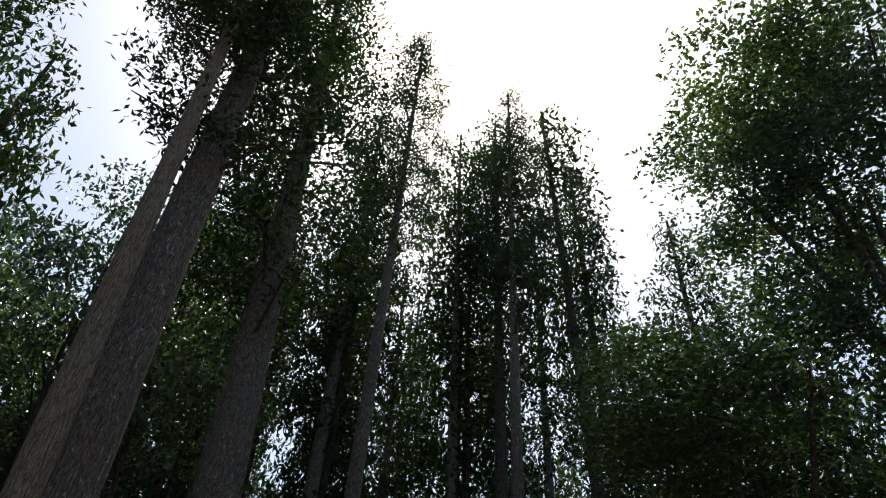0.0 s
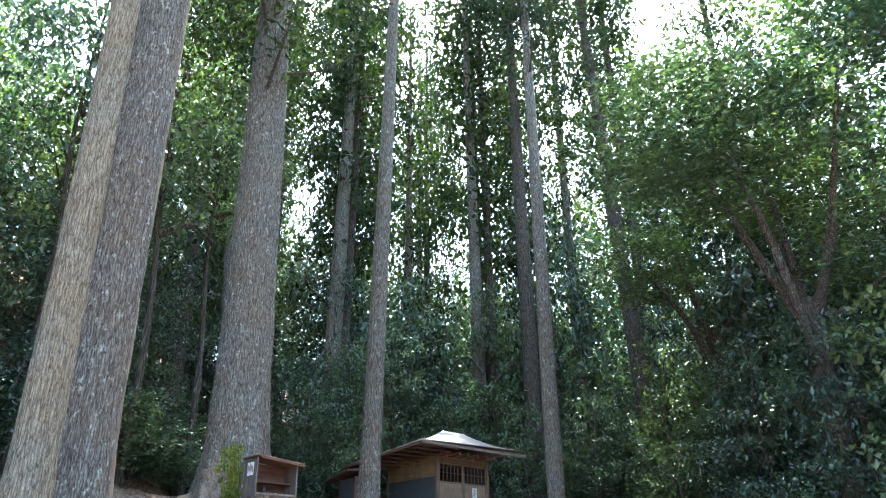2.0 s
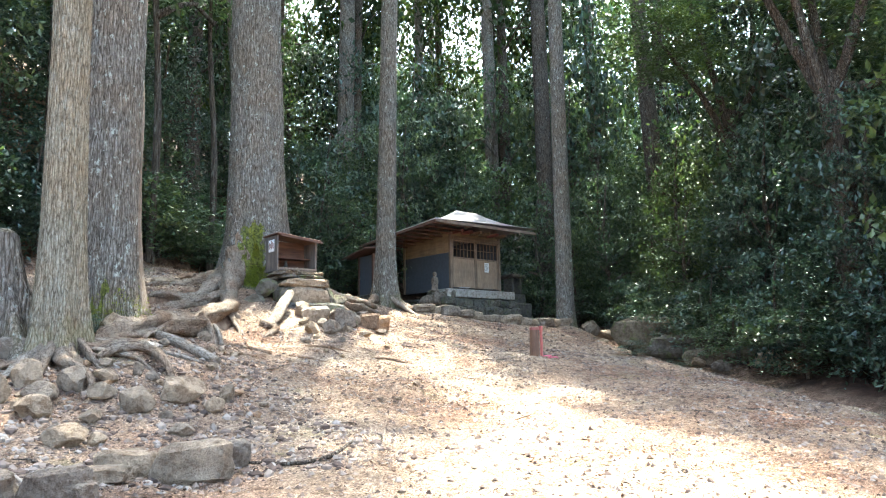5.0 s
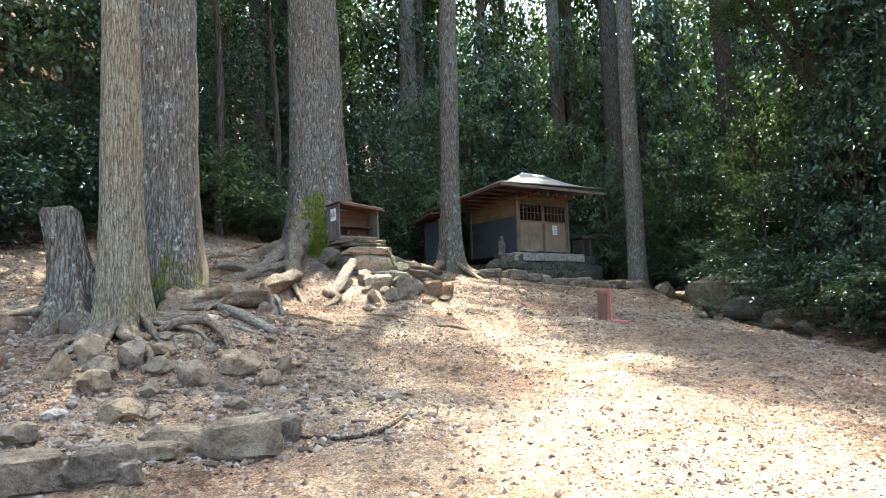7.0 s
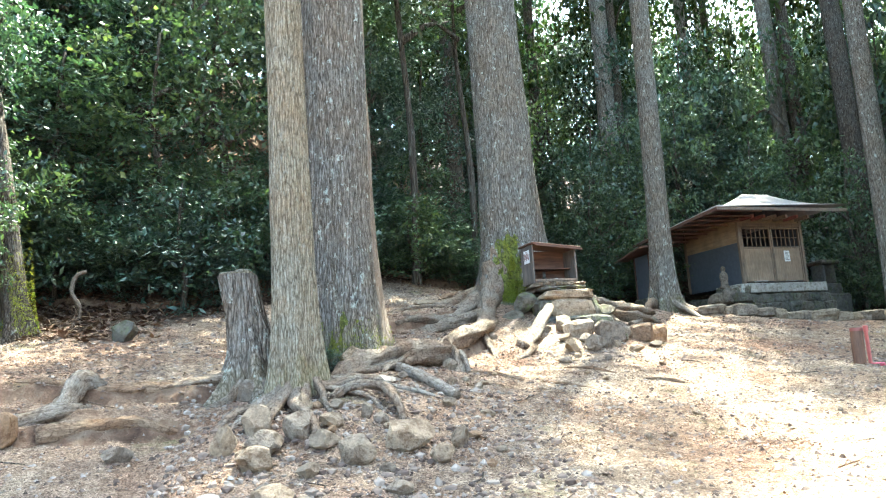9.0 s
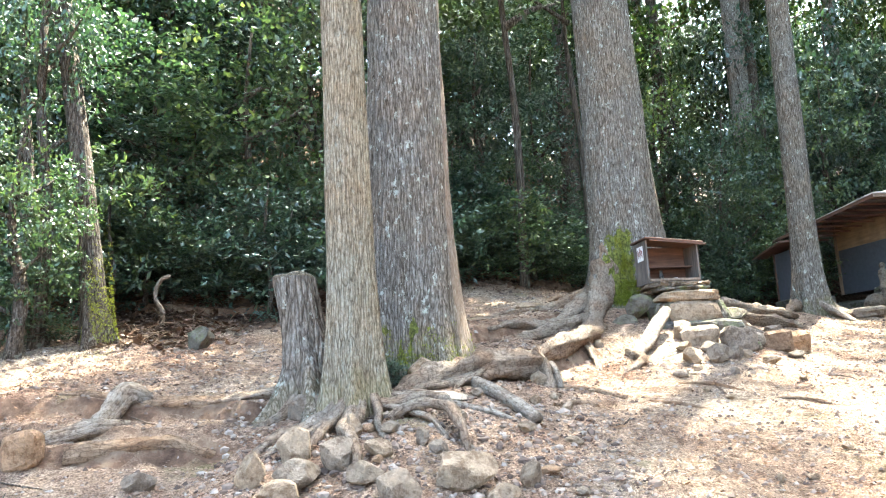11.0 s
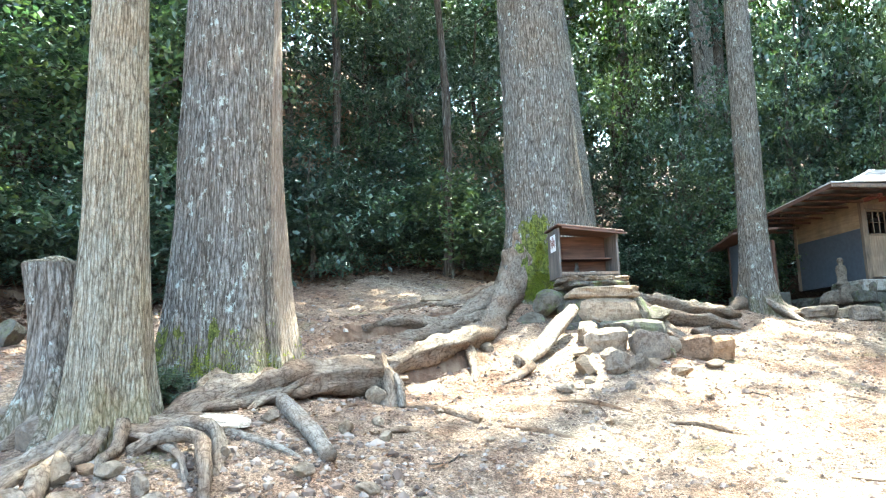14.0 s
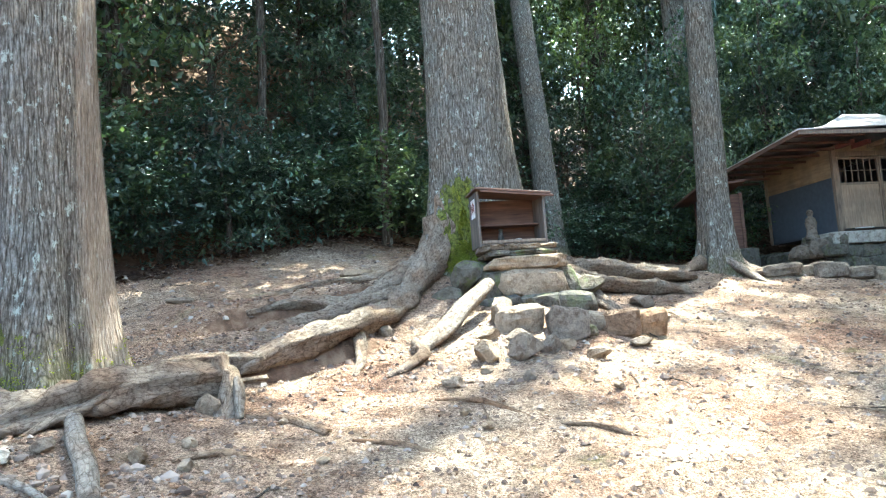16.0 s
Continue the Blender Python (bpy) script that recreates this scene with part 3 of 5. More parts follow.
def grow_moss(me, way, spread, top, low=0.0, strength=1.0):
    """Moss cover on a trunk's foot, round the compass bearing way (degrees)."""
    co = np.empty(len(me.vertices) * 3, np.float32)
    me.vertices.foreach_get("co", co)
    co = co.reshape(-1, 3)
    a = (np.degrees(np.arctan2(co[:, 1], co[:, 0])) - way + 180) % 360 - 180
    wav = .7 * (value_noise(np.arctan2(co[:, 1], co[:, 0]) * 9 + 40, co[:, 2] * 6, 31) - .5) + .5 * (value_noise(np.arctan2(co[:, 1], co[:, 0]) * 25, co[:, 2] * 15, 33) - .5)
    f = strength * np.exp(-(a / spread) ** 2) * ease((top - co[:, 2]) / (.35 * top)) * ease((co[:, 2] - low) / .15 + .5) + wav * np.exp(-(a / spread) ** 2)
    me.attributes.new("moss", 'FLOAT', 'POINT').data.foreach_set("value", np.clip(f, 0, 1).astype(np.float32))


def sunlit_strip(me, way, spread):
    """Paints a warm sunlit strip into the bark, running up a trunk at the compass bearing way."""
    co = np.empty(len(me.vertices) * 3, np.float32)
    me.vertices.foreach_get("co", co)
    co = co.reshape(-1, 3)
    a = (np.degrees(np.arctan2(co[:, 1], co[:, 0])) - way + 180) % 360 - 180
    f = .8 * ease((spread - np.abs(a) + 14 * (value_noise(co[:, 2] * .8, a * .1, 35) - .5)) / 8) * (.55 + .6 * value_noise(a * .35, co[:, 2] * .7, 36))
    me.attributes.new("peeled", 'FLOAT', 'POINT').data.foreach_set("value", np.clip(f, 0, 1).astype(np.float32))


def great_tree(x, y, r, top, bark, label, lean=(0, 0), flare=1.0, lobes=5, seed=0, crown=None, sides=72, rib=.02, taper=.45, z=None, group="", flare_h=.9):
    z = gz(x, y) if z is None else z
    t = thing("cedar_tree", (x, y, z), 0, label, "tree", group)
    h = top - z
    line = [(0, 0, -.25, r * 1.10), (lean[0] * .06, lean[1] * .06, h * .06, r * 1.02), (lean[0] * .12, lean[1] * .12, h * .13, r * .95), (lean[0] * .35, lean[1] * .35, h * .35, r * .8), (lean[0], lean[1], h, r * (1 - taper) * .4)]
    put_mesh("trunk", trunk_mesh(line, flare, lobes, seed, sides, rib, flare_h), bark, t)
    if crown:
        base, wide = crown
        c = put_mesh("crown", (FINE_CEDARS if sides > 20 else CEDARS)[seed % 3], None, t, kind="stuff")
        c.location = (lean[0] * .7, lean[1] * .7, base - z)
        s = (top + 1.5 - base) / 4.6
        c.scale = (wide, wide, s)
        c.rotation_euler = (0, 0, seed)
        lm = put_mesh("branchwork", limb_mesh(seed, 16, wide * .8, 0, (top - base) * .8, .07), None, t, kind="stuff")
        lm.location = (lean[0] * .6, lean[1] * .6, base - z)
    return t


tree_a = great_tree(.93, 9.85, .235, 26, BARK_TAN, "slim tan cedar with peeling fibrous bark beside a dead stump", (-.35, .1), .85, 6, 3, (14.5, 2.8), 84, .035, flare_h=1.5)
tree_b = great_tree(1.44, 11.15, .485, 31, BARK_GREY, "massive grey-brown cedar trunk with a mossy root flare", (.2, .1), .62, 5, 1, (12.5, 3.9), 96, .03, flare_h=1.7)
tree_c = great_tree(5.36, 16.75, .63, 34, BARK_GREY, "huge grey cedar with lichen spots beside a wooden altar box", (-.6, .1), 1.0, 5, 5, (12.5, 4.8), 96, .03, flare_h=1.9)
tree_c2 = great_tree(8.05, 26.3, .35, 36, BARK_GREY, "grey cedar leaning on the slope behind the huge one", (-.9, 6), .4, 4, 2, (13, 4.2), 40)
tree_d = great_tree(10.5, 20.45, .30, 41, BARK_GREY, "straight grey cedar at the end of a row of edging stones", (.9, 0), 1.1, 5, 4, (21, 3.2), 60, .02, flare_h=1.5)
tree_e = great_tree(17.75, 20.5, .30, 42, BARK_GREY, "tall pale grey cedar in front of the wooded slope", (.3, 0), .5, 5, 6, (21, 2.9), 48, .02)

far = [(25.8, 23.0, .42, 47, (-2.4, 0)), (13.7, 31, .42, 48, (.6, 0)), (14.4, 31.4, .26, 40, (.6, 0)), (22.4, 27, .42, 49, (-.2, 0)), (21.5, 30, .36, 50, (-.5, 0)), (22.6, 30.4, .3, 44, (-.1, 0)), (30, 26, .4, 48, (-1, 0)), (27.5, 29, .35, 44, (0, 0)), (33, 21, .4, 40, (0, 0)),
       (-4.1, 22, .3, 26, (0, 0)), (-7.8, 20, .42, 25, (0, 0)), (-5.8, 26, .3, 27, (-.3, 0)), (6.4, 29, .33, 33, (0, 0)), (28, 34, .4, 38, (0, 0)), (9, 36, .4, 40, (0, 0)), (17.5, 38, .35, 40, (0, 0)), (34, 28, .4, 36, (0, 0)), (11.5, 34, .3, 37, (0, 0)), (16, 35, .3, 38, (0, 0)), (19.5, 34, .32, 37, (0, 0)), (24.5, 34, .3, 40, (0, 0)), (12.5, 40, .3, 42, (0, 0)),
       (20, 43, .3, 45, (0, 0)), (25, 41, .3, 42, (0, 0)), (31, 38, .3, 40, (0, 0)), (6, 39, .3, 40, (0, 0)), (36, 33, .3, 40, (0, 0)), (15, 46, .3, 46, (0, 0)), (28, 47, .3, 46, (0, 0))]
for i, (x, y, r, top, lean) in enumerate(far):
    great_tree(x, y, r, top, BARK_GREY if i % 3 == 1 else BARK_DARK, "tall straight cedar on the wooded slope", lean, .3, 4, i, (top - (28 if i < 18 else 31) + (i % 5), (4.4 if i in (0, 3, 4, 5) else 3.4) + .3 * (i % 3)), 20, .0, group="cedars on the slope")

# ---- rest of the wood ----
stem = tube("stem", [(0, 0, -.6), (.1, .05, 1.4), (-.1, .1, 3.0), (.05, 0, 5.2)], [.11, .085, .06, .025], BARK_DARK, None, "", 7, .1, 1, 4)
STEM = stem.data
bpy.data.objects.remove(stem)
LIMB_SETS = [limb_mesh(90 + s, 6, 1.0, .2, 1.6, .035) for s in range(3)]


def bush(x, y, wide, high, k, mesh=None, lift=.15, label="dense glossy evergreen shrub at the wood's edge", group="shrubs of the wood's edge"):
    z = gz(x, y)
    t = thing("shrub", (x, y, z), 0, label, "shrub", group)
    f = put_mesh("foliage", mesh or SHRUBS[k % 3], None, t, kind="stuff")
    f.location.z = lift
    f.scale = (wide, wide, high / 1.9)
    f.rotation_euler = (0, 0, k * 1.7)
    s = put_mesh("stem", STEM, None, t)
    s.scale = (.6, .6, high / 6.0)
    return t


def wood_tree(x, y, wide, high, base, k, near=True, label="leafy evergreen tree on the wooded slope", group="trees of the slope"):
    z = gz(x, y)
    t = thing("tree", (x, y, z), 0, label, "tree", group)
    f = put_mesh("crown", (TREES if near else FAR_TREES)[k % 4], None, t, kind="stuff")
    f.location.z = base
    f.scale = (wide, wide, (high - base) / 2.1)
    f.rotation_euler = (0, 0, k * 2.1)
    s = put_mesh("trunk", STEM, None, t)
    s.scale = (1.1, 1.1, high / 5.6)
    b = put_mesh("branchwork", LIMB_SETS[k % 3], None, t, kind="stuff")
    b.location.z = base * .9
    b.scale = (wide * .9, wide * .9, (high - base) / 2.4)
    return t


wood = random.Random(11)
k = 0
for step, lo, hi, kind in ((1.35, .3, 3.2, 0), (2.1, 1.7, 5.5, 1), (3.0, 5.0, 14, 2), (4.2, 13, 36, 3)):
    n = int(75 / step)
    for j in range(n):
        for i in range(n):
            x = -24 + (i + .5 * (j % 2)) * step + wood.uniform(-.3, .3) * step
            y = -2 + j * step + wood.uniform(-.3, .3) * step
            s = float(forest_depth(x, y))
            a = math.degrees(math.atan2(x, y + .5))
            if not lo < s < hi or math.hypot(x - 15.5, y - 25) < (3.3 if kind < 2 else 3.9) or math.hypot(x - 12, y - 24.6) < 1.9 or not -42 < a < 92 or y < -1:
                continue
            if (17.5 < y < 28 and abs(x - 6.6 - (y - 18.5) * .18) < 1.15) or (s > 16 and wood.random() < .5):
                continue
            k += 1
            if kind == 0:
                bush(x, y, wood.uniform(1.0, 1.5), wood.uniform(1.6, 3.1), k, lift=-.1)
            elif kind == 1:
                wood_tree(x, y, wood.uniform(1.5, 2.1), wood.uniform(4.2, 7.5), wood.uniform(-.2, .7), k, near=k % 4 == 0)
            elif kind == 2:
                wood_tree(x, y, wood.uniform(2.0, 2.9), wood.uniform(7, 11), wood.uniform(.3, 1.8), k, near=False)
            else:
                wood_tree(x, y, wood.uniform(2.6, 3.7), wood.uniform(10, 16), wood.uniform(.8, 3), k, near=False)


# Trees added so that their high crowns shade the ground behind the cedars.
for i, (x, y, w, h, base) in enumerate(((3.6, 20.6, 2.9, 17, 6.5), (1.0, 20.8, 2.6, 16.5, 5.5), (5.6, 22.5, 2.6, 15, 8))):
    wood_tree(x, y, w, h, base, i + 3, True, "taller leafy tree added behind the cedars to shade the ground")


for i in range(46):
    x = -6.5 + i * .36
    edge = 14.3 + 6.0 * float(ease((x + 2) / 5)) + 5.5 * float(ease((x - 4) / 4))
    if abs(x - 6.9) > .9:
        bush(x, edge + wood.uniform(.9, 1.9), wood.uniform(.8, 1.15), wood.uniform(1.3, 2.3), i, lift=-.15)
for x, y, w, h, base in ((-3.95, 12.0, .95, 3.4, .2), (-4.0, 12.6, 1.2, 7.5, 2.6), (-4.9, 13.6, 1.4, 9, 3.4)):
    wood_tree(x, y, w, h, base, 4 if w > 1 else 5, True, "leafy green young tree before the leaning mossy tree", "young trees at the leaning tree")
for i, (x, y, w, h, base) in enumerate(((27, 28, 3.2, 19, 2), (30.5, 32, 3.4, 21, 2), (34, 35, 3.6, 22, 2), (27, 33, 3.2, 21, 2), (24, 14, 3.2, 17, 1.5), (26.5, 18, 3.2, 19, 2), (22.5, 9.5, 3.2, 17, 1.5), (28, 13, 3.4, 20, 2), (30, 21, 3.4, 20, 2), (25, 5, 3.4, 18, 1.5), (31, 26, 3.4, 20, 2))):
    wood_tree(x, y, w, h, base, i, False, "tall leafy tree high on the eastern slope")
for i, (x, y, w, h, base) in enumerate(((11.2, 27.2, 1.8, 5.2, -.3), (13.6, 28.6, 2.0, 7.5, -.2), (16.0, 29.2, 2.1, 8.5, 0), (18.6, 28.2, 2.0, 7.5, -.2), (20.6, 25.4, 1.8, 6.5, -.3), (21.0, 23.6, 1.3, 4.0, -.3), (22.0, 22.6, 1.8, 6.5, -.2), (13.0, 26.6, 1.2, 3.6, -.2), (24.0, 25.0, 2.2, 9, 0), (17.5, 31.0, 2.6, 12, 1), (21.0, 29.0, 2.6, 12, 1), (14.5, 31.5, 2.4, 11.5, 1), (25.5, 28.5, 2.6, 13, 1.5))):
    wood_tree(x, y, w, h, base, 2 * i + 1, i < 9, "leafy evergreen tree crowding close behind the hut")


def spreading_tree(x, y, top, spots, label, mat_k):
    """A broadleaf tree with crooked limbs, each bearing a mass of leaves at (dx, dy, z, wide, high)."""
    z = gz(x, y)
    t = thing("broadleaf_tree", (x, y, z), 0, label, "tree")
    fork = top * .45
    tube("trunk", [(0, 0, -.4), (.15, .05, fork * .5), (.0, .1, fork)], [.34, .27, .22], BARK_DARK, t, sides=12)
    for i, (dx, dy, h, w, hi) in enumerate(spots):
        tube("limb", [(0, .1, fork * (.75 + .05 * i)), (dx * .4, dy * .4, fork + (h - fork) * .45), (dx, dy, h + hi * .5)], [.15, .11, .04], BARK_DARK, t, sides=8, seed=i)
        c = put_mesh("crown", TREES[(i + mat_k) % 4], None, t, kind="stuff")
        c.location = (dx, dy, h)
        c.scale = (w, w, hi / 2.1)
        c.rotation_euler = (0, 0, i * 1.3)


spreading_tree(16.8, 9.5, 15, [(-1.5, .5, 8.5, 3.0, 5), (1.5, 1.5, 9.5, 3.2, 5.5), (-.5, 3.0, 11, 3.0, 5), (-1, -2.5, 9, 2.8, 5), (1.5, -2, 6, 2.8, 4.5)], "spreading broadleaf tree at the east edge of the clearing", 1)
spreading_tree(17.6, 5.0, 20, [(-2.6, .2, 16.5, 3.0, 5), (-2.8, 2.0, 14, 2.6, 4.5), (-1.5, -.8, 12, 3.0, 4.5), (-1.2, -3.0, 17, 3.2, 5.5), (1.5, 3.0, 13, 3.2, 5.5), (.5, .5, 19, 3.0, 4.5)], "tall spreading broadleaf tree that overhangs the clearing", 2)
spreading_tree(22.5, 16.5, 15, [(-2.5, 1, 7.5, 2.4, 3.5), (-.5, 1.5, 10.5, 2.8, 4.5), (2.5, .5, 8.5, 2.6, 4), (2, -2.5, 10, 2.8, 4.5)], "broadleaf tree with crooked forked limbs above the ditch", 2)
spreading_tree(-7.4, 10.5, 17, [(1.5, 1.0, 9.5, 2.8, 5), (.5, 2.5, 12.5, 2.6, 5), (-1.5, 1.5, 8.5, 2.8, 5), (2.0, -1.5, 12, 2.4, 4)], "tall broadleaf tree at the west edge of the clearing", 0)

# ---- hut ----
HUT = (14.82, 23.55, 3.5)
W, D = 2.7, 2.9


def hut():
    t = thing("shrine_hut", HUT, 10, "small weathered timber shrine hut with a tin roof", "hut")
    b = boxed
    # posts
    for px in (0, W - .11):
        for py in (0, D - .11):
            b("post", (px, py, 0, px + .11, py + .11, 2.2), WOOD_OLD, t)
    b("sill", (.11, -.01, -.02, W - .11, .12, .07), WOOD_DARK, t)
    b("lintel", (.11, .0, 1.93, W - .11, .11, 2.06), WOOD_OLD, t)
    b("upper_board", (.11, .03, 2.06, W - .11, .08, 2.25), WOOD_PLY, t)
    # left wall: dark sheet below, plywood above
    b("wall", (.03, .11, .0, .08, D - .11, 1.42), SHEET_BLUE, t, "dull blue-grey sheet wall")
    b("upper_board", (.03, .11, 1.42, .075, D - .11, 2.2), WOOD_PLY, t, "yellowed plywood wall board")
    b("wall", (W - .08, .11, .0, W - .03, D - .11, 2.2), SHEET_BLUE, t)
    b("wall", (.11, D - .08, 0, W - .11, D - .03, 2.2), SHEET_BLUE, t)
    b("floor", (.11, .12, -.02, W - .11, D - .11, .03), WOOD_DARK, t)
    for i in range(6):
        px = .15 + i * (W - .4) / 5
        rb = b("rafter_end", (px, -.55, 2.13, px + .1, .3, 2.24), RED_PAINT if i in (0, 1, 4) else WOOD_OLD, t)
    # two doors with lattices
    dw = (W - .26) / 2
    for k2 in range(2):
        x0 = .12 + k2 * (dw + .02)
        d = b("door", (x0 + .06, .035, .09, x0 + dw - .06, .06, 1.22), WOOD_DOOR, t, "closed brown board door with a barred window")
        b("stile", (x0, .02, .07, x0 + .06, .075, 1.92), WOOD_OLD, d)
        b("stile", (x0 + dw - .06, .02, .07, x0 + dw, .075, 1.92), WOOD_OLD, d)
        b("rail", (x0 + .06, .02, 1.2, x0 + dw - .06, .075, 1.26), WOOD_OLD, d)
        b("rail", (x0 + .06, .02, 1.86, x0 + dw - .06, .075, 1.92), WOOD_OLD, d)
        for i in range(5):
            bx = x0 + .06 + (i + 1) * (dw - .12) / 6
            b("bar", (bx - .012, .03, 1.28, bx + .012, .055, 1.86), WOOD_OLD, d, bevel=0)
        b("bar", (x0 + .06, .056, 1.56, x0 + dw - .06, .068, 1.58), WOOD_OLD, d, bevel=0)
        b("sill_board", (x0 + .3, -.12, .072, x0 + .75, .02, .09), PAPER if k2 == 0 else CONCRETE, t)
    n = b("notice", (1.82, .027, .75, 2.06, .033, 1.12), PAPER, t, "white paper notice on a door")
    for i in range(7):
        b("writing", (1.86, .0235, 1.05 - i * .04, 2.02 - (i % 3) * .03, .0265, 1.062 - i * .04), WOOD_DARK, n, bevel=0)
    # roof: low hipped tin
    x0, x1, y0, y1, ze, za = -1.95, 3.3, -1.45, 3.7, 2.3, 3.4
    ax, ay = 1.9, 1.3
    bm = bmesh.new()
    c = [(x0, y0, ze), (x1, y0, ze + .14), (x1, y1, ze), (x0 + .1, y1, ze - .4)]
    nn = 10
    rings = []
    for i in range(nn + 1):
        f = i / nn
        ring = []
        for a in range(4):
            p, q = Vector(c[a]), Vector(c[(a + 1) % 4])
            for m in range(8):
                e = p.lerp(q, m / 8)
                h = e.lerp(Vector((min(max(e.x, ax - .35), ax + .75), ay, za)), f)
                h.z -= .12 * math.sin(math.pi * f) + .015 * math.sin(m * 3.1 + a)
                ring.append(bm.verts.new(h))
        rings.append(ring)
    for i in range(nn):
        for m in range(32):
            bm.faces.new((rings[i][m], rings[i][(m + 1) % 32], rings[i + 1][(m + 1) % 32], rings[i + 1][m]))
    bmesh.ops.remove_doubles(bm, verts=bm.verts, dist=.001)
    bmesh.ops.solidify(bm, geom=bm.faces[:], thickness=.035)
    part("roof", bm, ROOF_TIN, t, "pale sheet-metal hipped roof", True)
    b("fascia", (x0 + .02, y0 + .02, ze - .13, x1 - .02, y0 + .05, ze - .03), WOOD_OLD, t)
    fa = b("fascia", (x0 + .02, .05, -.13, x0 + .05, y1 - y0 - .05, -.03), WOOD_RED, t)
    fa.location = (0, y0, ze)
    fa.rotation_euler = (radians(-4.4), 0, 0)
    for i in range(9):
        yy = y0 + .3 + i * .54
        ra = b("rafter", (x0 + .08, 0, -.1, .05, .06, -.04), WOOD_RED, t)
        ra.location = (0, yy, ze - .4 * (yy - y0) / (y1 - y0))
    return t


hut()
plinth = thing("hut_plinth", (HUT[0], HUT[1], 0), 10, "concrete slab on rough stacked stones under the hut", "plinth", kind="")
boxed("slab", (-.68, -.6, 3.16, W + .15, .6, 3.46), CONCRETE, plinth, "pale concrete slab", .02)
for r in range(2):
    for i in range(8):
        stone(-.6 + i * .48 + .1 * r, -.38 - .05 * r, .52, .34, STONE_DARK, 2.8 - .3 * r, parent=plinth, depth=.4, turn=0, k=9 + (i + r) % 5)
for i, (sx, sy, sw, sh) in enumerate(((-.5, -.35, .5, .52), (-.95, -.3, .45, .46), (-.75, -.62, .5, .3), (-1.25, -.1, .45, .36), (-.6, .2, .5, .6))):
    stone(sx, sy, sw, sh, (STONE_DARK, STONE)[i % 2], 2.86, parent=plinth, depth=.45, turn=8 * i - 16, k=9 + i)
for i in range(7):
    stone(-.35, .1 + i * .45, .5, .5, STONE_DARK, 2.7, parent=plinth, depth=.5, turn=0, k=9 + i % 5)
boxed("core", (-.5, -.25, 2.4, W, D, 3.19), STONE_DARK, plinth, "", .03)


def jizo(x, y, z, s, label):
    """A small standing stone figure as a plain carved shape."""
    bm = bmesh.new()
    for (r, zz) in ((.0, 0), (.17, 0), (.19, .06), (.14, .1), (.13, .25), (.155, .42), (.12, .54), (.055, .58), (.085, .64), (.09, .70), (.055, .76), (.0, .775)):
        for k2 in range(16):
            a = 2 * math.pi * k2 / 16
            bm.verts.new((max(r, .001) * math.cos(a) * s, max(r, .001) * .75 * math.sin(a) * s, zz * s))
    bm.verts.ensure_lookup_table()
    for i in range(11):
        for k2 in range(16):
            a, b = i * 16 + k2, i * 16 + (k2 + 1) % 16
            bm.faces.new((bm.verts[a], bm.verts[b], bm.verts[b + 16], bm.verts[a + 16]))
    ob = part("stone_figure", bm, STONE, None, "", True)
    ob.location = (x, y, z)
    return tagged(ob, label, "statue")


jizo(13.92, 23.22, 3.35, .95, "small worn grey stone figure standing on stacked stones beside the hut")

hok = thing("stone_lantern", (18.7, 24.9, 3.22), 12, "low grey stone shrine with a flat cap beside the hut", "stone lantern")
boxed("footing", (-.62, -.5, -1.5, .62, .5, -.1), STONE_DARK, hok, "rough dark stone footing", .06, .05)
boxed("base", (-.4, -.35, -.1, .4, .35, .28), STONE_DARK, hok, "", .03, .02)
boxed("upright", (-.3, -.25, .28, -.16, .25, .95), STONE_DARK, hok, "", .02, .01)
boxed("upright", (.16, -.25, .28, .3, .25, .95), STONE_DARK, hok, "", .02, .01)
boxed("back", (-.16, .12, .28, .16, .25, .95), STONE_DARK, hok, "", .02)
boxed("cap", (-.45, -.38, .95, .45, .38, 1.1), STONE_MOSS, hok, "", .05, .03)

shed = thing("shed", (11.93, 24.3, gz(11.9, 24.6) - .1), 2, "small dark wooden shed with a sloping board roof", "shed")
boxed("footing", (-.06, -.1, -.6, 1.1, 1.3, .5), STONE_DARK, shed, "grey stone block footing", .03)
for px in (0, .75):
    for py in (0, 1.1):
        boxed("post", (px, py, .5, px + .09, py + .09, 1.98), WOOD_RED, shed)
boxed("wall", (.02, .09, .5, .06, 1.1, 1.95), SHEET_BLUE, shed)
boxed("wall", (.78, .09, .5, .82, 1.1, 1.95), WOOD_DARK, shed)
boxed("wall", (.09, 1.12, .5, .75, 1.16, 1.95), WOOD_DARK, shed)
boxed("wall", (.09, .02, .5, .75, .06, 1.95), WOOD_RED, shed)
rf = boxed("roof", (-.22, -.45, 2.0, 1.1, 1.6, 2.06), WOOD_RED, shed, "brown board roof")
rf.rotation_euler = (radians(-6), radians(-6), 0)
rf.location.z = .1

# ---- altar box on its stones ----
ALTAR = (5.27, 15.1, 2.88)
altar = thing("altar_box", ALTAR, 9, "open-fronted red-brown wooden altar box standing on stacked stones", "altar box")
boxed("side", (0, 0, 0, .035, .52, .76), WOOD_GREY, altar, "weathered side board with peeling print", .003)
boxed("side", (.925, 0, 0, .96, .52, .66), WOOD_GREY, altar, "", .003)
boxed("back", (.035, .49, .0, .925, .52, .7), WOOD_RED, altar, "", .003)
boxed("floor_board", (.035, 0, .0, .925, .49, .035), WOOD_GREY, altar, "", .003)
boxed("sill", (.036, -.025, .035, .924, .0, .075), WOOD_OLD, altar, "pale grey sill strip", .003)
boxed("shelf", (.036, .2, .3, .924, .489, .32), WOOD_RED, altar, "", .002)
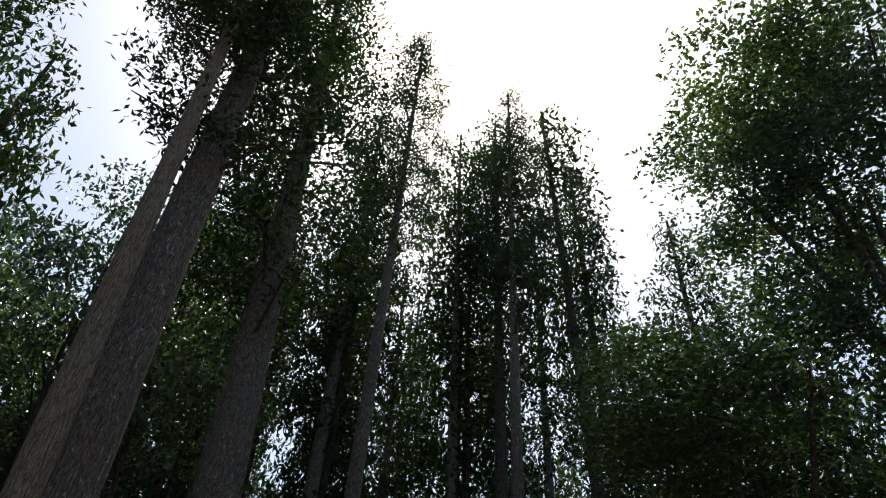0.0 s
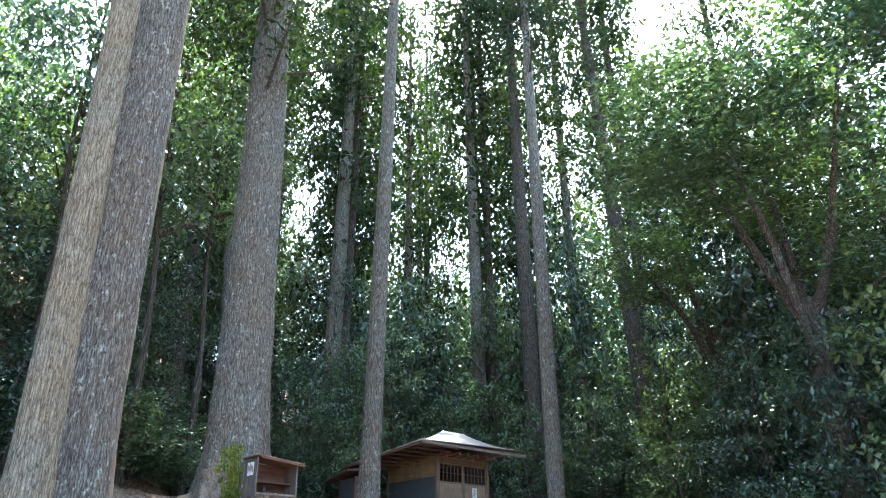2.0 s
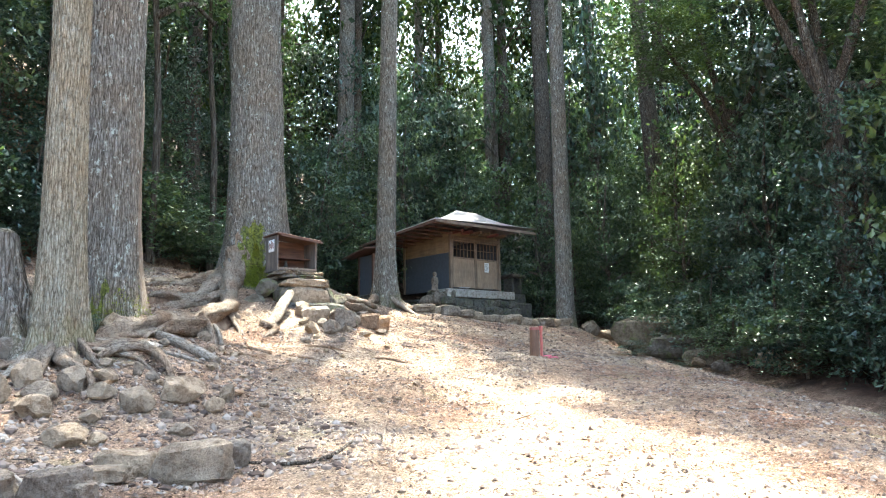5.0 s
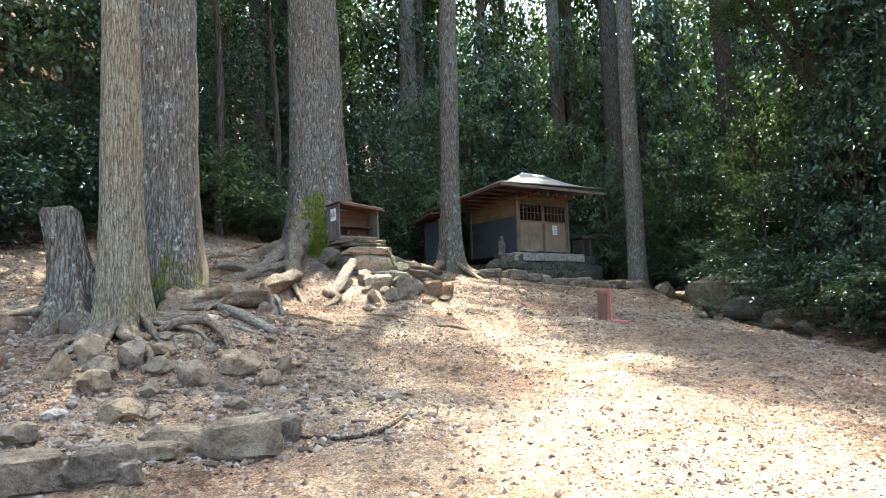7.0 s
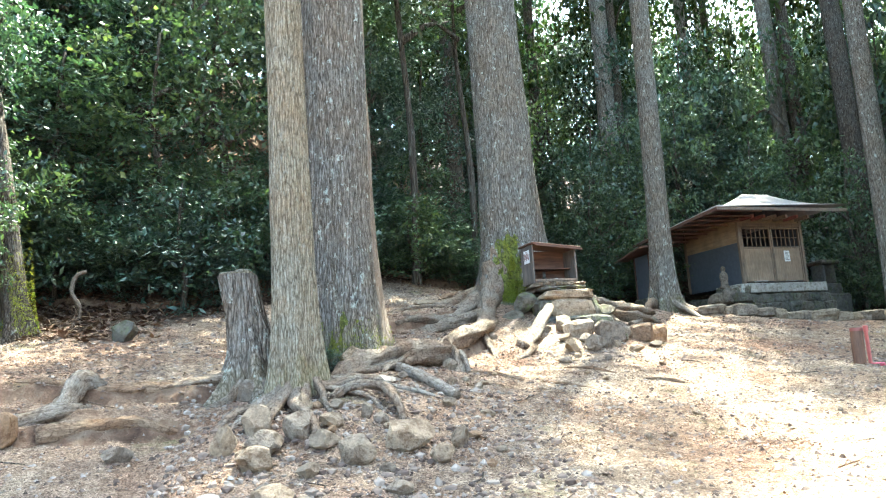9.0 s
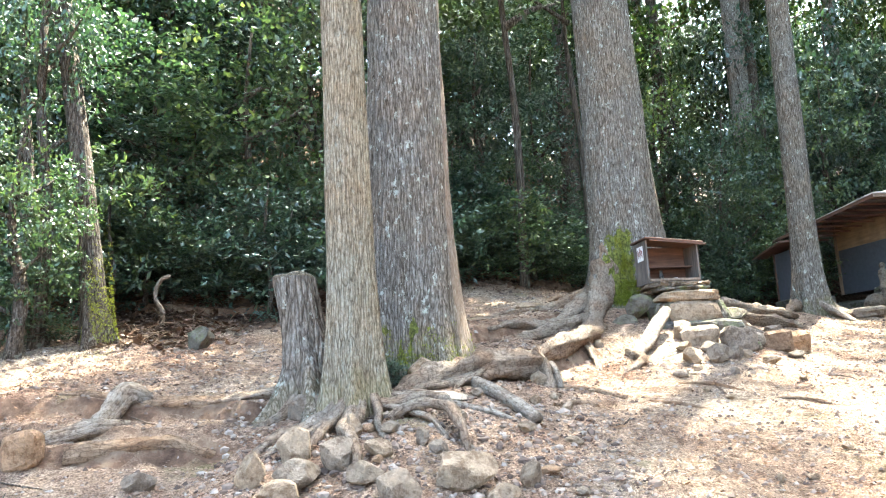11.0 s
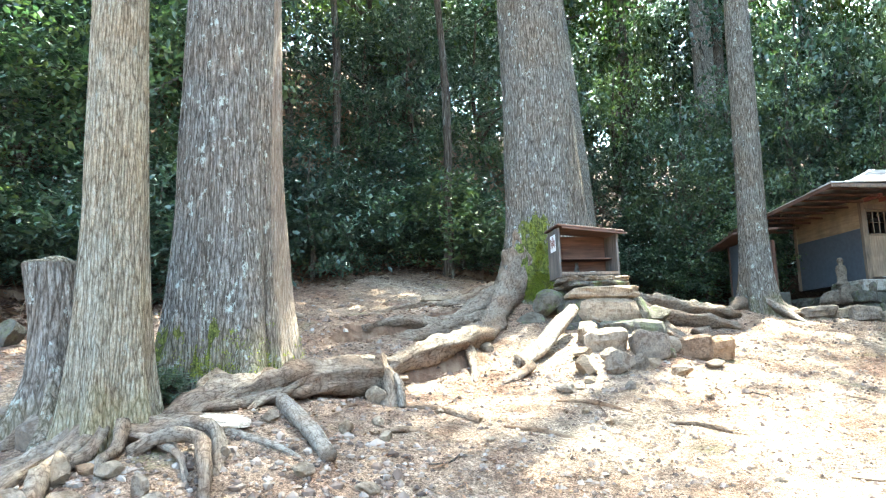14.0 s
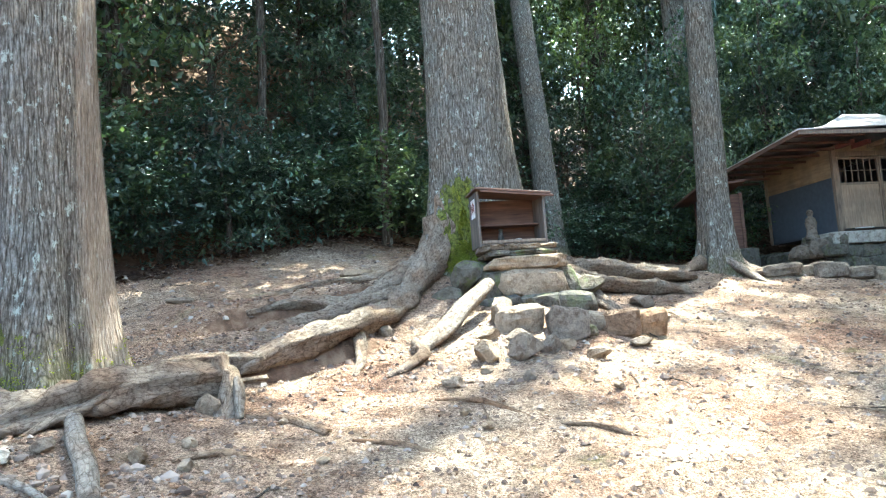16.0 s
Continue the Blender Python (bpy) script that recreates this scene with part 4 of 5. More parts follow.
tp = boxed("top_board", (-.03, -.09, .0, 1.03, .6, .03), WOOD_RED, altar, "red-brown warped top board", .004)
tp.location = (0, 0, .775)
tp.rotation_euler = (0, radians(5.5), 0)
boxed("top_batten", (-.03, -.1, .735, 1.0, -.075, .765), WOOD_RED, altar, "", .003).rotation_euler = (0, radians(5.5), 0)
pr = boxed("faded_print", (-.005, .12, .42, -.002, .38, .68), PAPER, altar, "faded torn paper print")
for i in range(5):
    boxed("print_mark", (-.0085, .15 + i * .045, .48 + .03 * (i % 2), -.0055, .175 + i * .045, .60 + .03 * (i % 3)), RED_PAINT, pr, bevel=0)
cup = tube("offering_cup", [(5.85, 15.5, 2.915), (5.845, 15.5, 3.0)], [.035, .045], STONE_PALE, None, sides=14, rough=0)
tagged(cup, "small pale offering cup inside the altar box", "cup")
vase = tube("flower_vase", [(5.6, 15.48, 2.92), (5.6, 15.48, 3.0), (5.6, 15.48, 3.1), (5.6, 15.48, 3.14)], [.03, .045, .025, .035], STONE_DARK, None, sides=14, rough=0)
tagged(vase, "small dark vase inside the altar box", "vase")

pile = thing("stone_pedestal", (5.78, 15.3, gz(5.9, 15.3)), 9, "pedestal of stacked rough grey stones under the altar box", "pedestal")
pz = gz(5.9, 15.3)


def course(z, h, n, x0, x1, y, mat, depth=.5):
    w = (x1 - x0) / n
    for i in range(n):
        stone(x0 + w * (i + .5), y + random.uniform(-.03, .03), w * random.uniform(1.0, 1.2), h * random.uniform(.85, 1.1), mat, z, parent=pile, depth=depth, turn=random.uniform(-8, 8), k=9 + random.randrange(5))


top = 2.88 - pz
course(top - .085, .085, 4, -.5, .5, -.12, STONE, .45)
course(top - .085, .085, 3, -.45, .5, .3, STONE, .5)
course(top - .17, .09, 3, -.45, .45, -.12, STONE_MOSS, .5)
course(top - .17, .09, 3, -.45, .45, .3, STONE, .5)
stone(.05, -.2, .98, .2, STONE, top - .37, parent=pile, depth=.5, turn=4, k=12)
course(top - .39, .22, 2, -.5, .5, .35, STONE_MOSS, .6)
stone(.1, -.24, .84, .4, STONE, top - .76, parent=pile, depth=.55, turn=-5, k=10)
stone(-.42, -.2, .32, .36, STONE_MOSS, top - .72, parent=pile, depth=.45, turn=12, k=9)
stone(.62, -.22, .3, .5, STONE_MOSS, top - .8, parent=pile, depth=.4, turn=25, tilt=-14, k=11)
course(top - .76, .38, 2, -.6, .6, .4, STONE_MOSS, .7)
course(top - 1.0, .30, 3, -.65, .85, -.3, STONE_DARK, .7)
stone(-.72, -.05, .5, .42, STONE_MOSS, top - .58, parent=pile, depth=.4, tilt=20)
stone(-.95, .0, .6, .35, STONE_MOSS, top - .85, parent=pile, depth=.5)
stone(.95, -.1, .5, .3, STONE_MOSS, top - .75, parent=pile, depth=.5)

row = thing("retaining_stones", (0, 0, 0), 0, "short row of squarish retaining stones below the pedestal", "stone wall")
for x, y, w, h, m, kk in ((5.59, 13.78, .5, .30, STONE, 9), (6.13, 13.6, .46, .38, STONE, 11), (6.76, 13.9, .42, .32, STONE_ORANGE, 12), (7.2, 14.16, .32, .3, STONE_ORANGE, 9), (5.40, 13.98, .26, .36, STONE, 3), (6.47, 13.95, .3, .2, STONE, 10), (6.3, 13.75, .3, .12, STONE_MOSS, 10)):
    stone(x, y, w, h + .05, m, gz(x, y - .2) - .05, parent=row, depth=.42, turn=random.uniform(-8, 8), k=kk)
for x, y, w, h in ((5.13, 12.68, .27, .22), (5.52, 12.72, .37, .26), (5.82, 12.92, .24, .2), (5.50, 13.06, .27, .18), (6.31, 12.95, .28, .12), (5.21, 13.25, .26, .12), (4.05, 13.72, .18, .13), (4.76, 11.95, .2, .09), (5.48, 12.12, .13, .09), (6.0, 13.1, .2, .12), (2.85, 11.0, .2, .16), (5.1, 12.4, .14, .08), (6.9, 13.45, .26, .1), (7.57, 15.71, .33, .17), (8.07, 17.45, .59, .16), (7.3, 14.9, .3, .12), (7.6, 15.0, .26, .1)):
    stone(x, y, w, h, STONE, label="rounded grey-brown stone lying on the dirt slope", group="stones below the altar")
stone(4.05, 17.9, .48, .2, STONE_ORANGE, label="yellowish block of stone lying on a root ridge")
stone(1.23, 15.03, .4, .08, STONE, label="flat stone in the dirt")
stone(3.4, 17.2, .7, .12, STONE, label="flat stone half sunk in the dirt")

# edging stones before the hut
for i in range(13):
    f = i / 12
    x, y = 11.5 + f * 6.0, 20.0 + f * .35 + random.uniform(-.08, .08)
    stone(x, y, random.uniform(.5, .78), random.uniform(.2, .3), STONE, label="low pale edging stone in a row before the hut", group="edging stones before the hut", turn=random.uniform(-8, 8), k=9 + random.randrange(5))
for x, y, w, h in ((18.7, 20.3, 1.0, .5), (19.5, 20.2, .7, .35), (16.9, 14.0, .8, .35), (16.5, 12.9, .6, .3), (17.7, 18.6, .45, .2), (17.2, 17.2, .4, .2), (16.2, 15.6, .35, .16), (17.0, 12.0, .7, .35), (18.6, 12.4, .9, .5)):
    stone(x, y, w, h, STONE, label="grey-brown boulder at the edge of the clearing", group="boulders by the ditch")

for k2, (x, y, w, d, h, a, kk) in enumerate(((19.2, 17.5, 2.6, 1.2, .95, -62, 10), (18.3, 15.3, 2.4, 1.1, .62, -66, 12), (17.3, 13.6, 1.6, .8, .4, -60, 9))):
    stone(x, y, w, h, STONE_MOSS, label="long low mossy boulder along the ditch's edge", group="long boulders by the ditch", depth=d, turn=a, k=kk)

# ---- stones by the tan cedar ----
HEAP = [(.34, 8.24, .3, .33), (.57, 8.6, .42, .36), (.70, 8.22, .46, .26), (.98, 8.45, .4, .3), (.62, 7.92, .42, .26), (1.5, 7.82, .38, .3), (1.95, 8.14, .54, .3), (2.48, 8.25, .22, .23), (1.02, 8.9, .2, .28), (1.78, 8.6, .2, .14), (1.63, 8.74, .13, .18),
        (1.2, 8.15, .34, .2), (1.3, 8.5, .3, .16), (2.25, 7.89, .3, .2), (1.35, 8.95, .22, .12), (.77, 7.21, .27, .18), (.83, 7.04, .42, .22), (.14, 6.32, .35, .2), (1.06, 6.97, .2, .14), (1.81, 7.3, .28, .14), (1.1, 7.7, .26, .14)]
for x, y, w, h in HEAP:
    stone(x, y, w * .85, h * .82, STONE, turn=random.uniform(-40, 40), tilt=random.uniform(-20, 14), k=random.randrange(9), label="angular brown-grey rock lying among roots", group="rocks at the foot of the tan cedar")
for x, y, w, h in ((1.2, 6.22, .42, .2), (1.62, 5.98, .5, .28), (1.98, 6.25, .26, .2), (.67, 5.36, .36, .2), (.82, 5.19, .13, .12), (.96, 6.05, .4, .11), (.2, 5.4, .5, .2)):
    stone(x, y, w, h, STONE, label="low flat-topped stone set in the dirt", group="stones in the path", turn=random.uniform(-12, 12), k=9 + random.randrange(5))
stone(1.8, 9.85, .4, .06, STONE_PALE, label="thin pale flat stone at the foot of the cedars", k=11, turn=20, tilt=6)
stone(1.57, 10.4, .33, .3, STONE, label="round grey stone against the cedar's foot", depth=.28, turn=10, k=4)
stone(1.95, 10.78, .24, .22, STONE_MOSS, label="mossy stone by the root")
stone(.3, 7.29, .22, .08, STONE_PALE, label="small pale stone on the dirt")
stone(-1.78, 13.0, .42, .32, STONE_DARK, label="rounded dark boulder on the leaf litter")

# dead stump beside the tan cedar
stump = thing("tree_stump", (.40, 10.2, gz(.40, 10.2)), 0, "tall dead stump with flaking grey bark leaning by the tan cedar", "stump")
put_mesh("trunk", trunk_mesh([(.1, 0, -.2, .27), (.02, 0, .4, .22), (-.08, 0, .9, .20), (-.16, 0, 1.33, .215)], 1.7, 7, 7, 56, .05, 1.0), BARK_DEAD, stump)
bm = bmesh.new()
bmesh.ops.create_uvsphere(bm, u_segments=20, v_segments=8, radius=.215)
for v in bm.verts:
    v.co.z *= .3
    v.co += noise.noise_vector(v.co * 6) * .03
cp = part("cut_top", bm, BARK_DEAD, stump, "rounded weathered cut top", True)
cp.location = (-.165, 0, 1.33)

# ---- roots ----


def root(parent, xy, lift, radii, seed=0, name="root", mat=None, sides=18):
    o = parent.location
    pts = [(x - o.x, y - o.y, z - o.z) for x, y, z in on_ground(xy, lift)]
    return tube(name, pts, radii, mat or ROOT_BARK, parent, "", sides, .3, seed, 8)


root(tree_c, [(5.2, 16.6), (4.4, 16.1), (3.95, 15.6), (3.5, 15.0), (2.9, 14.5), (2.4, 13.9)], [.5, .12, .04, .0, -.02, -.05], [.24, .18, .14, .11, .08, .05], 1)
root(tree_c, [(5.0, 16.6), (4.62, 16.15), (4.32, 15.4), (4.08, 14.35), (3.76, 13.2), (3.28, 12.58), (2.92, 12.12), (2.6, 11.75)], [.85, .3, .12, .07, .05, .03, .02, -.05], [.36, .27, .18, .14, .13, .12, .10, .07], 2)
root(tree_c, [(3.74, 13.32), (3.82, 13.02), (3.85, 12.75), (3.8, 12.4)], [.12, .07, .04, -.03], [.065, .055, .045, .03], 3, sides=10)
root(tree_c, [(4.3, 15.2), (3.7, 14.9), (3.1, 14.3), (2.5, 13.7)], [.1, .06, .05, -.03], [.12, .11, .09, .06], 33)
root(tree_c, [(4.7, 16.6), (4.2, 17.0), (3.6, 16.6), (3.0, 15.9), (2.3, 15.2)], [.2, .04, .0, -.02, -.05], [.22, .15, .11, .08, .05], 4)
root(tree_c, [(5.9, 16.3), (6.7, 16.3), (7.4, 16.8), (8.2, 17.2), (8.9, 17.7)], [.25, .2, .14, .12, .02], [.22, .16, .13, .12, .09], 5)
root(tree_c, [(6.0, 16.8), (6.9, 17.4), (7.9, 18.1), (8.8, 18.6), (9.5, 19.2)], [.3, .26, .26, .12, .05], [.24, .18, .17, .13, .1], 6)
root(tree_c, [(6.3, 15.9), (6.8, 15.3), (7.1, 14.9)], [.22, .1, -.02], [.15, .1, .05], 7)
root(tree_b, [(1.2, 9.9), (1.5, 10.12), (1.82, 10.38), (2.15, 10.66), (2.5, 10.97), (2.86, 11.3)], [-.1, .0, .07, .14, .2, .21], [.09, .13, .15, .145, .14, .13], 8)
root(tree_b, [(2.84, 11.34), (2.96, 11.2), (2.98, 11.08), (2.95, 10.98)], [.3, .2, .06, -.06], [.11, .10, .085, .06], 9, sides=12)
root(tree_b, [(3.02, 11.22), (3.08, 11.08), (3.1, 10.98)], [.24, .16, .0], [.05, .045, .03], 29, mat=PALE_ROOT, sides=8)
root(tree_b, [(2.3, 10.72), (2.15, 10.5), (1.98, 10.32), (1.88, 10.15)], [.2, .13, .05, -.02], [.025, .032, .03, .02], 10, sides=8)
root(tree_b, [(1.7, 11.15), (2.15, 11.4), (2.6, 11.75), (3.0, 12.15)], [.12, .14, .12, .16], [.1, .075, .07, .06], 11)
root(tree_b, [(1.85, 11.2), (2.3, 11.2), (2.75, 11.45), (3.1, 11.9)], [.05, .08, .10, .12], [.05, .045, .04, .03], 31, sides=8)
root(tree_a, [(.85, 9.65), (.72, 9.45), (.58, 9.2), (.48, 8.9)], [.12, .05, .03, -.02], [.09, .07, .055, .03], 12, sides=8)
root(tree_a, [(1.05, 9.65), (1.3, 9.6), (1.6, 9.65), (1.85, 9.5), (1.98, 9.1)], [.1, .08, .1, .08, -.03], [.08, .06, .055, .05, .035], 13, sides=8)
root(tree_a, [(.95, 9.6), (.92, 9.25), (.95, 8.9), (1.12, 8.45), (1.15, 8.25)], [.12, .08, .1, .1, -.02], [.08, .07, .06, .055, .03], 14, sides=8)
root(tree_a, [(1.3, 9.35), (1.52, 9.38), (1.8, 9.25), (1.95, 8.95), (2.0, 8.75)], [.0, .12, .14, .12, -.03], [.045, .05, .05, .05, .035], 15, sides=8)
root(tree_a, [(1.1, 9.7), (1.5, 9.85), (1.95, 9.85)], [.08, .05, -.02], [.07, .05, .03], 16, sides=8)
for k2, (pts, lift, rad) in enumerate((
        (((.88, 9.62), (.78, 9.35), (.74, 9.0), (.62, 8.7)), (.16, .08, .05, -.02), (.06, .05, .04, .02)),
        (((1.0, 9.6), (1.02, 9.3), (.92, 9.05), (.98, 8.7)), (.16, .1, .06, -.02), (.05, .045, .04, .02)),
        (((1.12, 9.62), (1.2, 9.35), (1.22, 9.05), (1.35, 8.8)), (.14, .08, .07, -.02), (.055, .045, .035, .02)),
        (((.8, 9.7), (.55, 9.5), (.3, 9.2), (.15, 8.85)), (.12, .05, .03, -.03), (.07, .055, .045, .03)),
        (((1.15, 9.75), (1.45, 9.7), (1.75, 9.75), (2.05, 9.7)), (.12, .06, .05, -.02), (.05, .04, .035, .02)))):
    root(tree_a, pts, lift, rad, 50 + k2, sides=8)
root(tree_a, [(1.15, 9.62), (1.45, 9.45), (1.7, 9.2), (1.85, 8.9)], [.06, .05, .04, -.02], [.045, .035, .03, .015], 70, mat=PALE_ROOT, sides=8)
root(tree_a, [(1.1, 9.7), (1.6, 9.72), (2.2, 9.6), (2.6, 9.35)], [.08, .03, .02, -.02], [.05, .035, .03, .015], 71, mat=PALE_ROOT, sides=8)
root(tree_a, [(.75, 9.65), (.5, 9.3), (.42, 9.0), (.25, 8.75)], [.08, .04, .04, -.02], [.06, .045, .035, .02], 72, mat=PALE_ROOT, sides=8)
for k2, (pts, lift, rad) in enumerate((
        (((.2, 10.15), (-.05, 10.05), (-.35, 9.95), (-.6, 9.9)), (.12, .03, .0, -.04), (.1, .07, .05, .03)),
        (((.3, 10.0), (.15, 9.8), (-.05, 9.6)), (.12, .03, -.03), (.09, .07, .04)))):
    root(stump, pts, lift, rad, 60 + k2, sides=8)
root(tree_d, [(10.52, 20.38), (10.85, 19.95), (11.2, 19.8), (11.6, 19.75)], [.42, .14, .06, -.02], [.14, .1, .07, .04], 19, sides=8)
root(tree_d, [(10.5, 20.36), (10.8, 19.7), (11.0, 19.4)], [.35, .1, -.02], [.12, .08, .04], 20, mat=PALE_ROOT, sides=8)
root(tree_d, [(10.58, 20.36), (11.1, 20.05), (11.6, 20.0), (12.1, 20.05)], [.4, .12, .05, -.02], [.13, .08, .05, .03], 35, mat=PALE_ROOT, sides=8)
root(tree_d, [(10.1, 20.3), (9.7, 19.8), (9.3, 19.4)], [.2, .06, -.02], [.15, .1, .05], 21, sides=8)

lg = tube("broken_root", on_ground([(5.3, 14.35), (5.05, 13.95), (4.7, 13.45), (4.4, 13.0)], [.34, .27, .13, .03]), [.085, .105, .10, .06], PALE_ROOT, None, sides=16, rough=.12, seed=3)
tagged(lg, "pale weathered root stump slanting down the bank below the altar", "root")
rt = tube("broken_root", on_ground([(4.4, 13.25), (4.5, 12.8), (4.35, 12.5), (4.15, 12.3)], [.05, .08, .04, .0]), [.07, .07, .055, .03], ROOT_BARK, None, sides=10, rough=.15, seed=4)
tagged(rt, "crooked brown surface root on the dirt", "root")
sg = tube("log", on_ground([(2.12, 10.4), (2.28, 10.1), (2.47, 9.82), (2.66, 9.48)], [.06, .06, .07, .05]), [.06, .07, .066, .06], PALE_ROOT, None, sides=14, rough=.1, seed=5)
tagged(sg, "short bleached broken log lying on the slope", "log")
for i, (a, b) in enumerate((((3.13, 11.05), (3.8, 10.85)), ((4.0, 10.66), (4.68, 10.55)), ((2.9, 10.1), (3.46, 10.25)), ((4.6, 11.6), (5.4, 11.3)), ((5.6, 11.2), (6.2, 10.9)))):
    q = tube("surface_root", on_ground([a, ((a[0] + b[0]) / 2, (a[1] + b[1]) / 2 + .08), b], [.0, .015, -.01]), [.025, .04, .05] if i == 0 else [.015, .028, .015], EARTH_ROOT, None, sides=8, seed=i + 6)
    tagged(q, "thin brown root showing above the dirt", "root", "thin surface roots")
st = tube("stick", on_ground([(2.05, 6.3), (2.35, 5.9), (2.7, 5.95), (3.1, 6.35)], [.03, .02, .02, .05]), [.012, .016, .018, .01], BARK_DARK, None, sides=6)
tagged(st, "thin dark bent stick lying on the gravel", "stick")

# mossy tree at the west edge, with a twisted stub near it
mt = great_tree(-3.2, 12.95, .16, 24, BARK_DARK, "dark tree with a moss-covered leaning foot", (-3.6, .8), 1.5, 4, 8, (10, 3.8), 40, .03)
tw = tube("twisted_stub", on_ground([(-2.75, 14.0), (-2.72, 14.0), (-2.85, 14.0), (-2.8, 14.05), (-2.65, 14.1)], [-.1, .25, .5, .75, .85]), [.04, .035, .035, .03, .03], ROOT_BARK, None, sides=8, rough=.2)
tagged(tw, "pale twisted dead stem standing in dry fern", "dead stem")

for i, (x, y, w, h) in enumerate(((-4.3, 13.3, .8, 2.6), (-3.9, 14.6, 1.1, 3.2), (-4.6, 12.2, .8, 1.9))):
    bush(x, y, w, h, i, lift=.1, label="leafy dark shrub crowding round the leaning mossy tree", group="shrubs at the leaning tree")
for k2, (pts, lift, rad) in enumerate((
        (((-1.45, 9.3), (-1.42, 9.55), (-1.36, 9.8), (-1.2, 9.95)), (.0, .06, .06, -.03), (.06, .1, .12, .09)),
        (((-2.1, 9.0), (-1.7, 9.1), (-1.4, 9.25), (-1.2, 9.5)), (-.05, .03, .03, .0), (.07, .1, .09, .06)),
        (((-1.5, 8.95), (-1.1, 9.1), (-.7, 9.18), (-.25, 9.2)), (-.1, -.05, -.05, -.12), (.09, .11, .11, .07)),
        (((-2.2, 9.95), (-1.7, 9.9), (-1.25, 9.92), (-.6, 9.98), (.05, 10.05)), (-.07, -.04, -.05, -.06, -.09), (.07, .09, .1, .1, .07)))):
    o = tube("root_ridge", on_ground(pts, lift), rad, EARTH_ROOT if k2 > 1 else PALE_ROOT, None, sides=14, rough=.22, seed=40 + k2)
    tagged(o, "half-buried thick root forming a low earthy step" if k2 > 1 else "worn pale root end standing out of the slope", "root", "root ridges in the slope")
stone(-1.77, 8.78, .26, .26, STONE_ORANGE, label="upright tan stone on the slope", k=9)
stone(-.63, 8.45, .28, .16, STONE, label="half-buried stone below the earthy step", k=4)
stone(.43, 9.76, .36, .24, STONE, label="dusty rounded stone at the foot of the stump", k=3)

# ---- moss ----


def moss(name, n, place, parent, label, size=.035):
    g = np.random.default_rng(5)
    cl = [(*place(g), .03, .03, .03) for _ in range(n)]
    cl = [(c[0], c[1], c[2], .02, .02, .02) for c in cl]
    me = leaves(name, cl, 7, size, size * .7, MOSS, 3, .2)
    return put_mesh(name, me, None, parent, label, "stuff")


def on_c(g):
    a = radians(g.normal(244, 11))
    z = g.uniform(-.05, 1.3)
    if noise.noise(Vector((a * 9, z * 3.5, 0))) + .35 * noise.noise(Vector((a * 30, z * 12, 0))) < .02:
        z *= .33
    r = (.695 - .05 * z) * flare_at(a, z, 1.0, 5, 5, 1.9)
    return math.cos(a) * r - .02 * z, math.sin(a) * r, z


# Sun on the big cedar's right side, painted as a warm strip.
sunlit_strip(part_of(tree_b, 'trunk').data, 2, 24)
grow_moss(part_of(tree_c, 'trunk').data, 243, 21, 1.75, .0, 1.05)
grow_moss(part_of(tree_b, 'trunk').data, 250, 75, .7, 0, .42)
moss("moss", 5200, on_c, tree_c, "bright yellow-green moss on the trunk's foot", .017)


def on_b(g):
    a = radians(g.uniform(200, 380))
    z = abs(g.normal(0, .2))
    r = .53 * flare_at(a, z, .62, 5, 1, 1.7)
    return math.cos(a) * r, math.sin(a) * r, z


moss("moss", 380, on_b, tree_b, "thin green moss round the trunk's foot", .014)


def on_m(g):
    a = radians(g.uniform(180, 400))
    z = abs(g.normal(0, .6))
    r = .165 * (1 + .6 * math.exp(-z / .4))
    return math.cos(a) * r - .05 * z, math.sin(a) * r, z


moss("moss", 900, on_m, mt, "pale moss on the leaning foot", .013)

# ---- marker post and stake ----
px, py = 9.62, 12.0
post = tube("marker_post", [(0, 0, -.1), (0, 0, .2), (.01, 0, .55)], [.097, .095, .092], WOOD_POST, None, sides=24, rough=.015)
post.location = (px, py, gz(px, py))
tagged(post, "short round brown log post standing in the gravel", "post")
rim = tube("painted_rim", [(0.01, 0, .50), (.01, 0, .556)], [.1, .097], RED_PAINT, post, "faded red painted rim", 24, 0)
stake = thing("survey_stake", (px + .18, py + .0, gz(px + .18, py + .0)), 20, "thin faded red plastic survey stake beside the log post", "stake")
boxed("shaft", (-.022, -.022, -.1, .022, .022, .5), STAKE_RED, stake, "", .004)
boxed("cap", (-.03, -.03, .5, .03, .03, .6), STAKE_RED, stake, "", .008)
rb = tube("ribbon", on_ground([(px + .14, py - .08), (px + .24, py - .22), (px + .3, py - .06), (px + .38, py - .2), (px + .5, py - .12)], [.02, .06, .015, .05, .01]), [.012, .012, .012, .012, .01], RIBBON, None, sides=6, rough=.1)
tagged(rb, "pink ribbon lying on the gravel by the stake", "ribbon")

# ---- loose ground cover ----


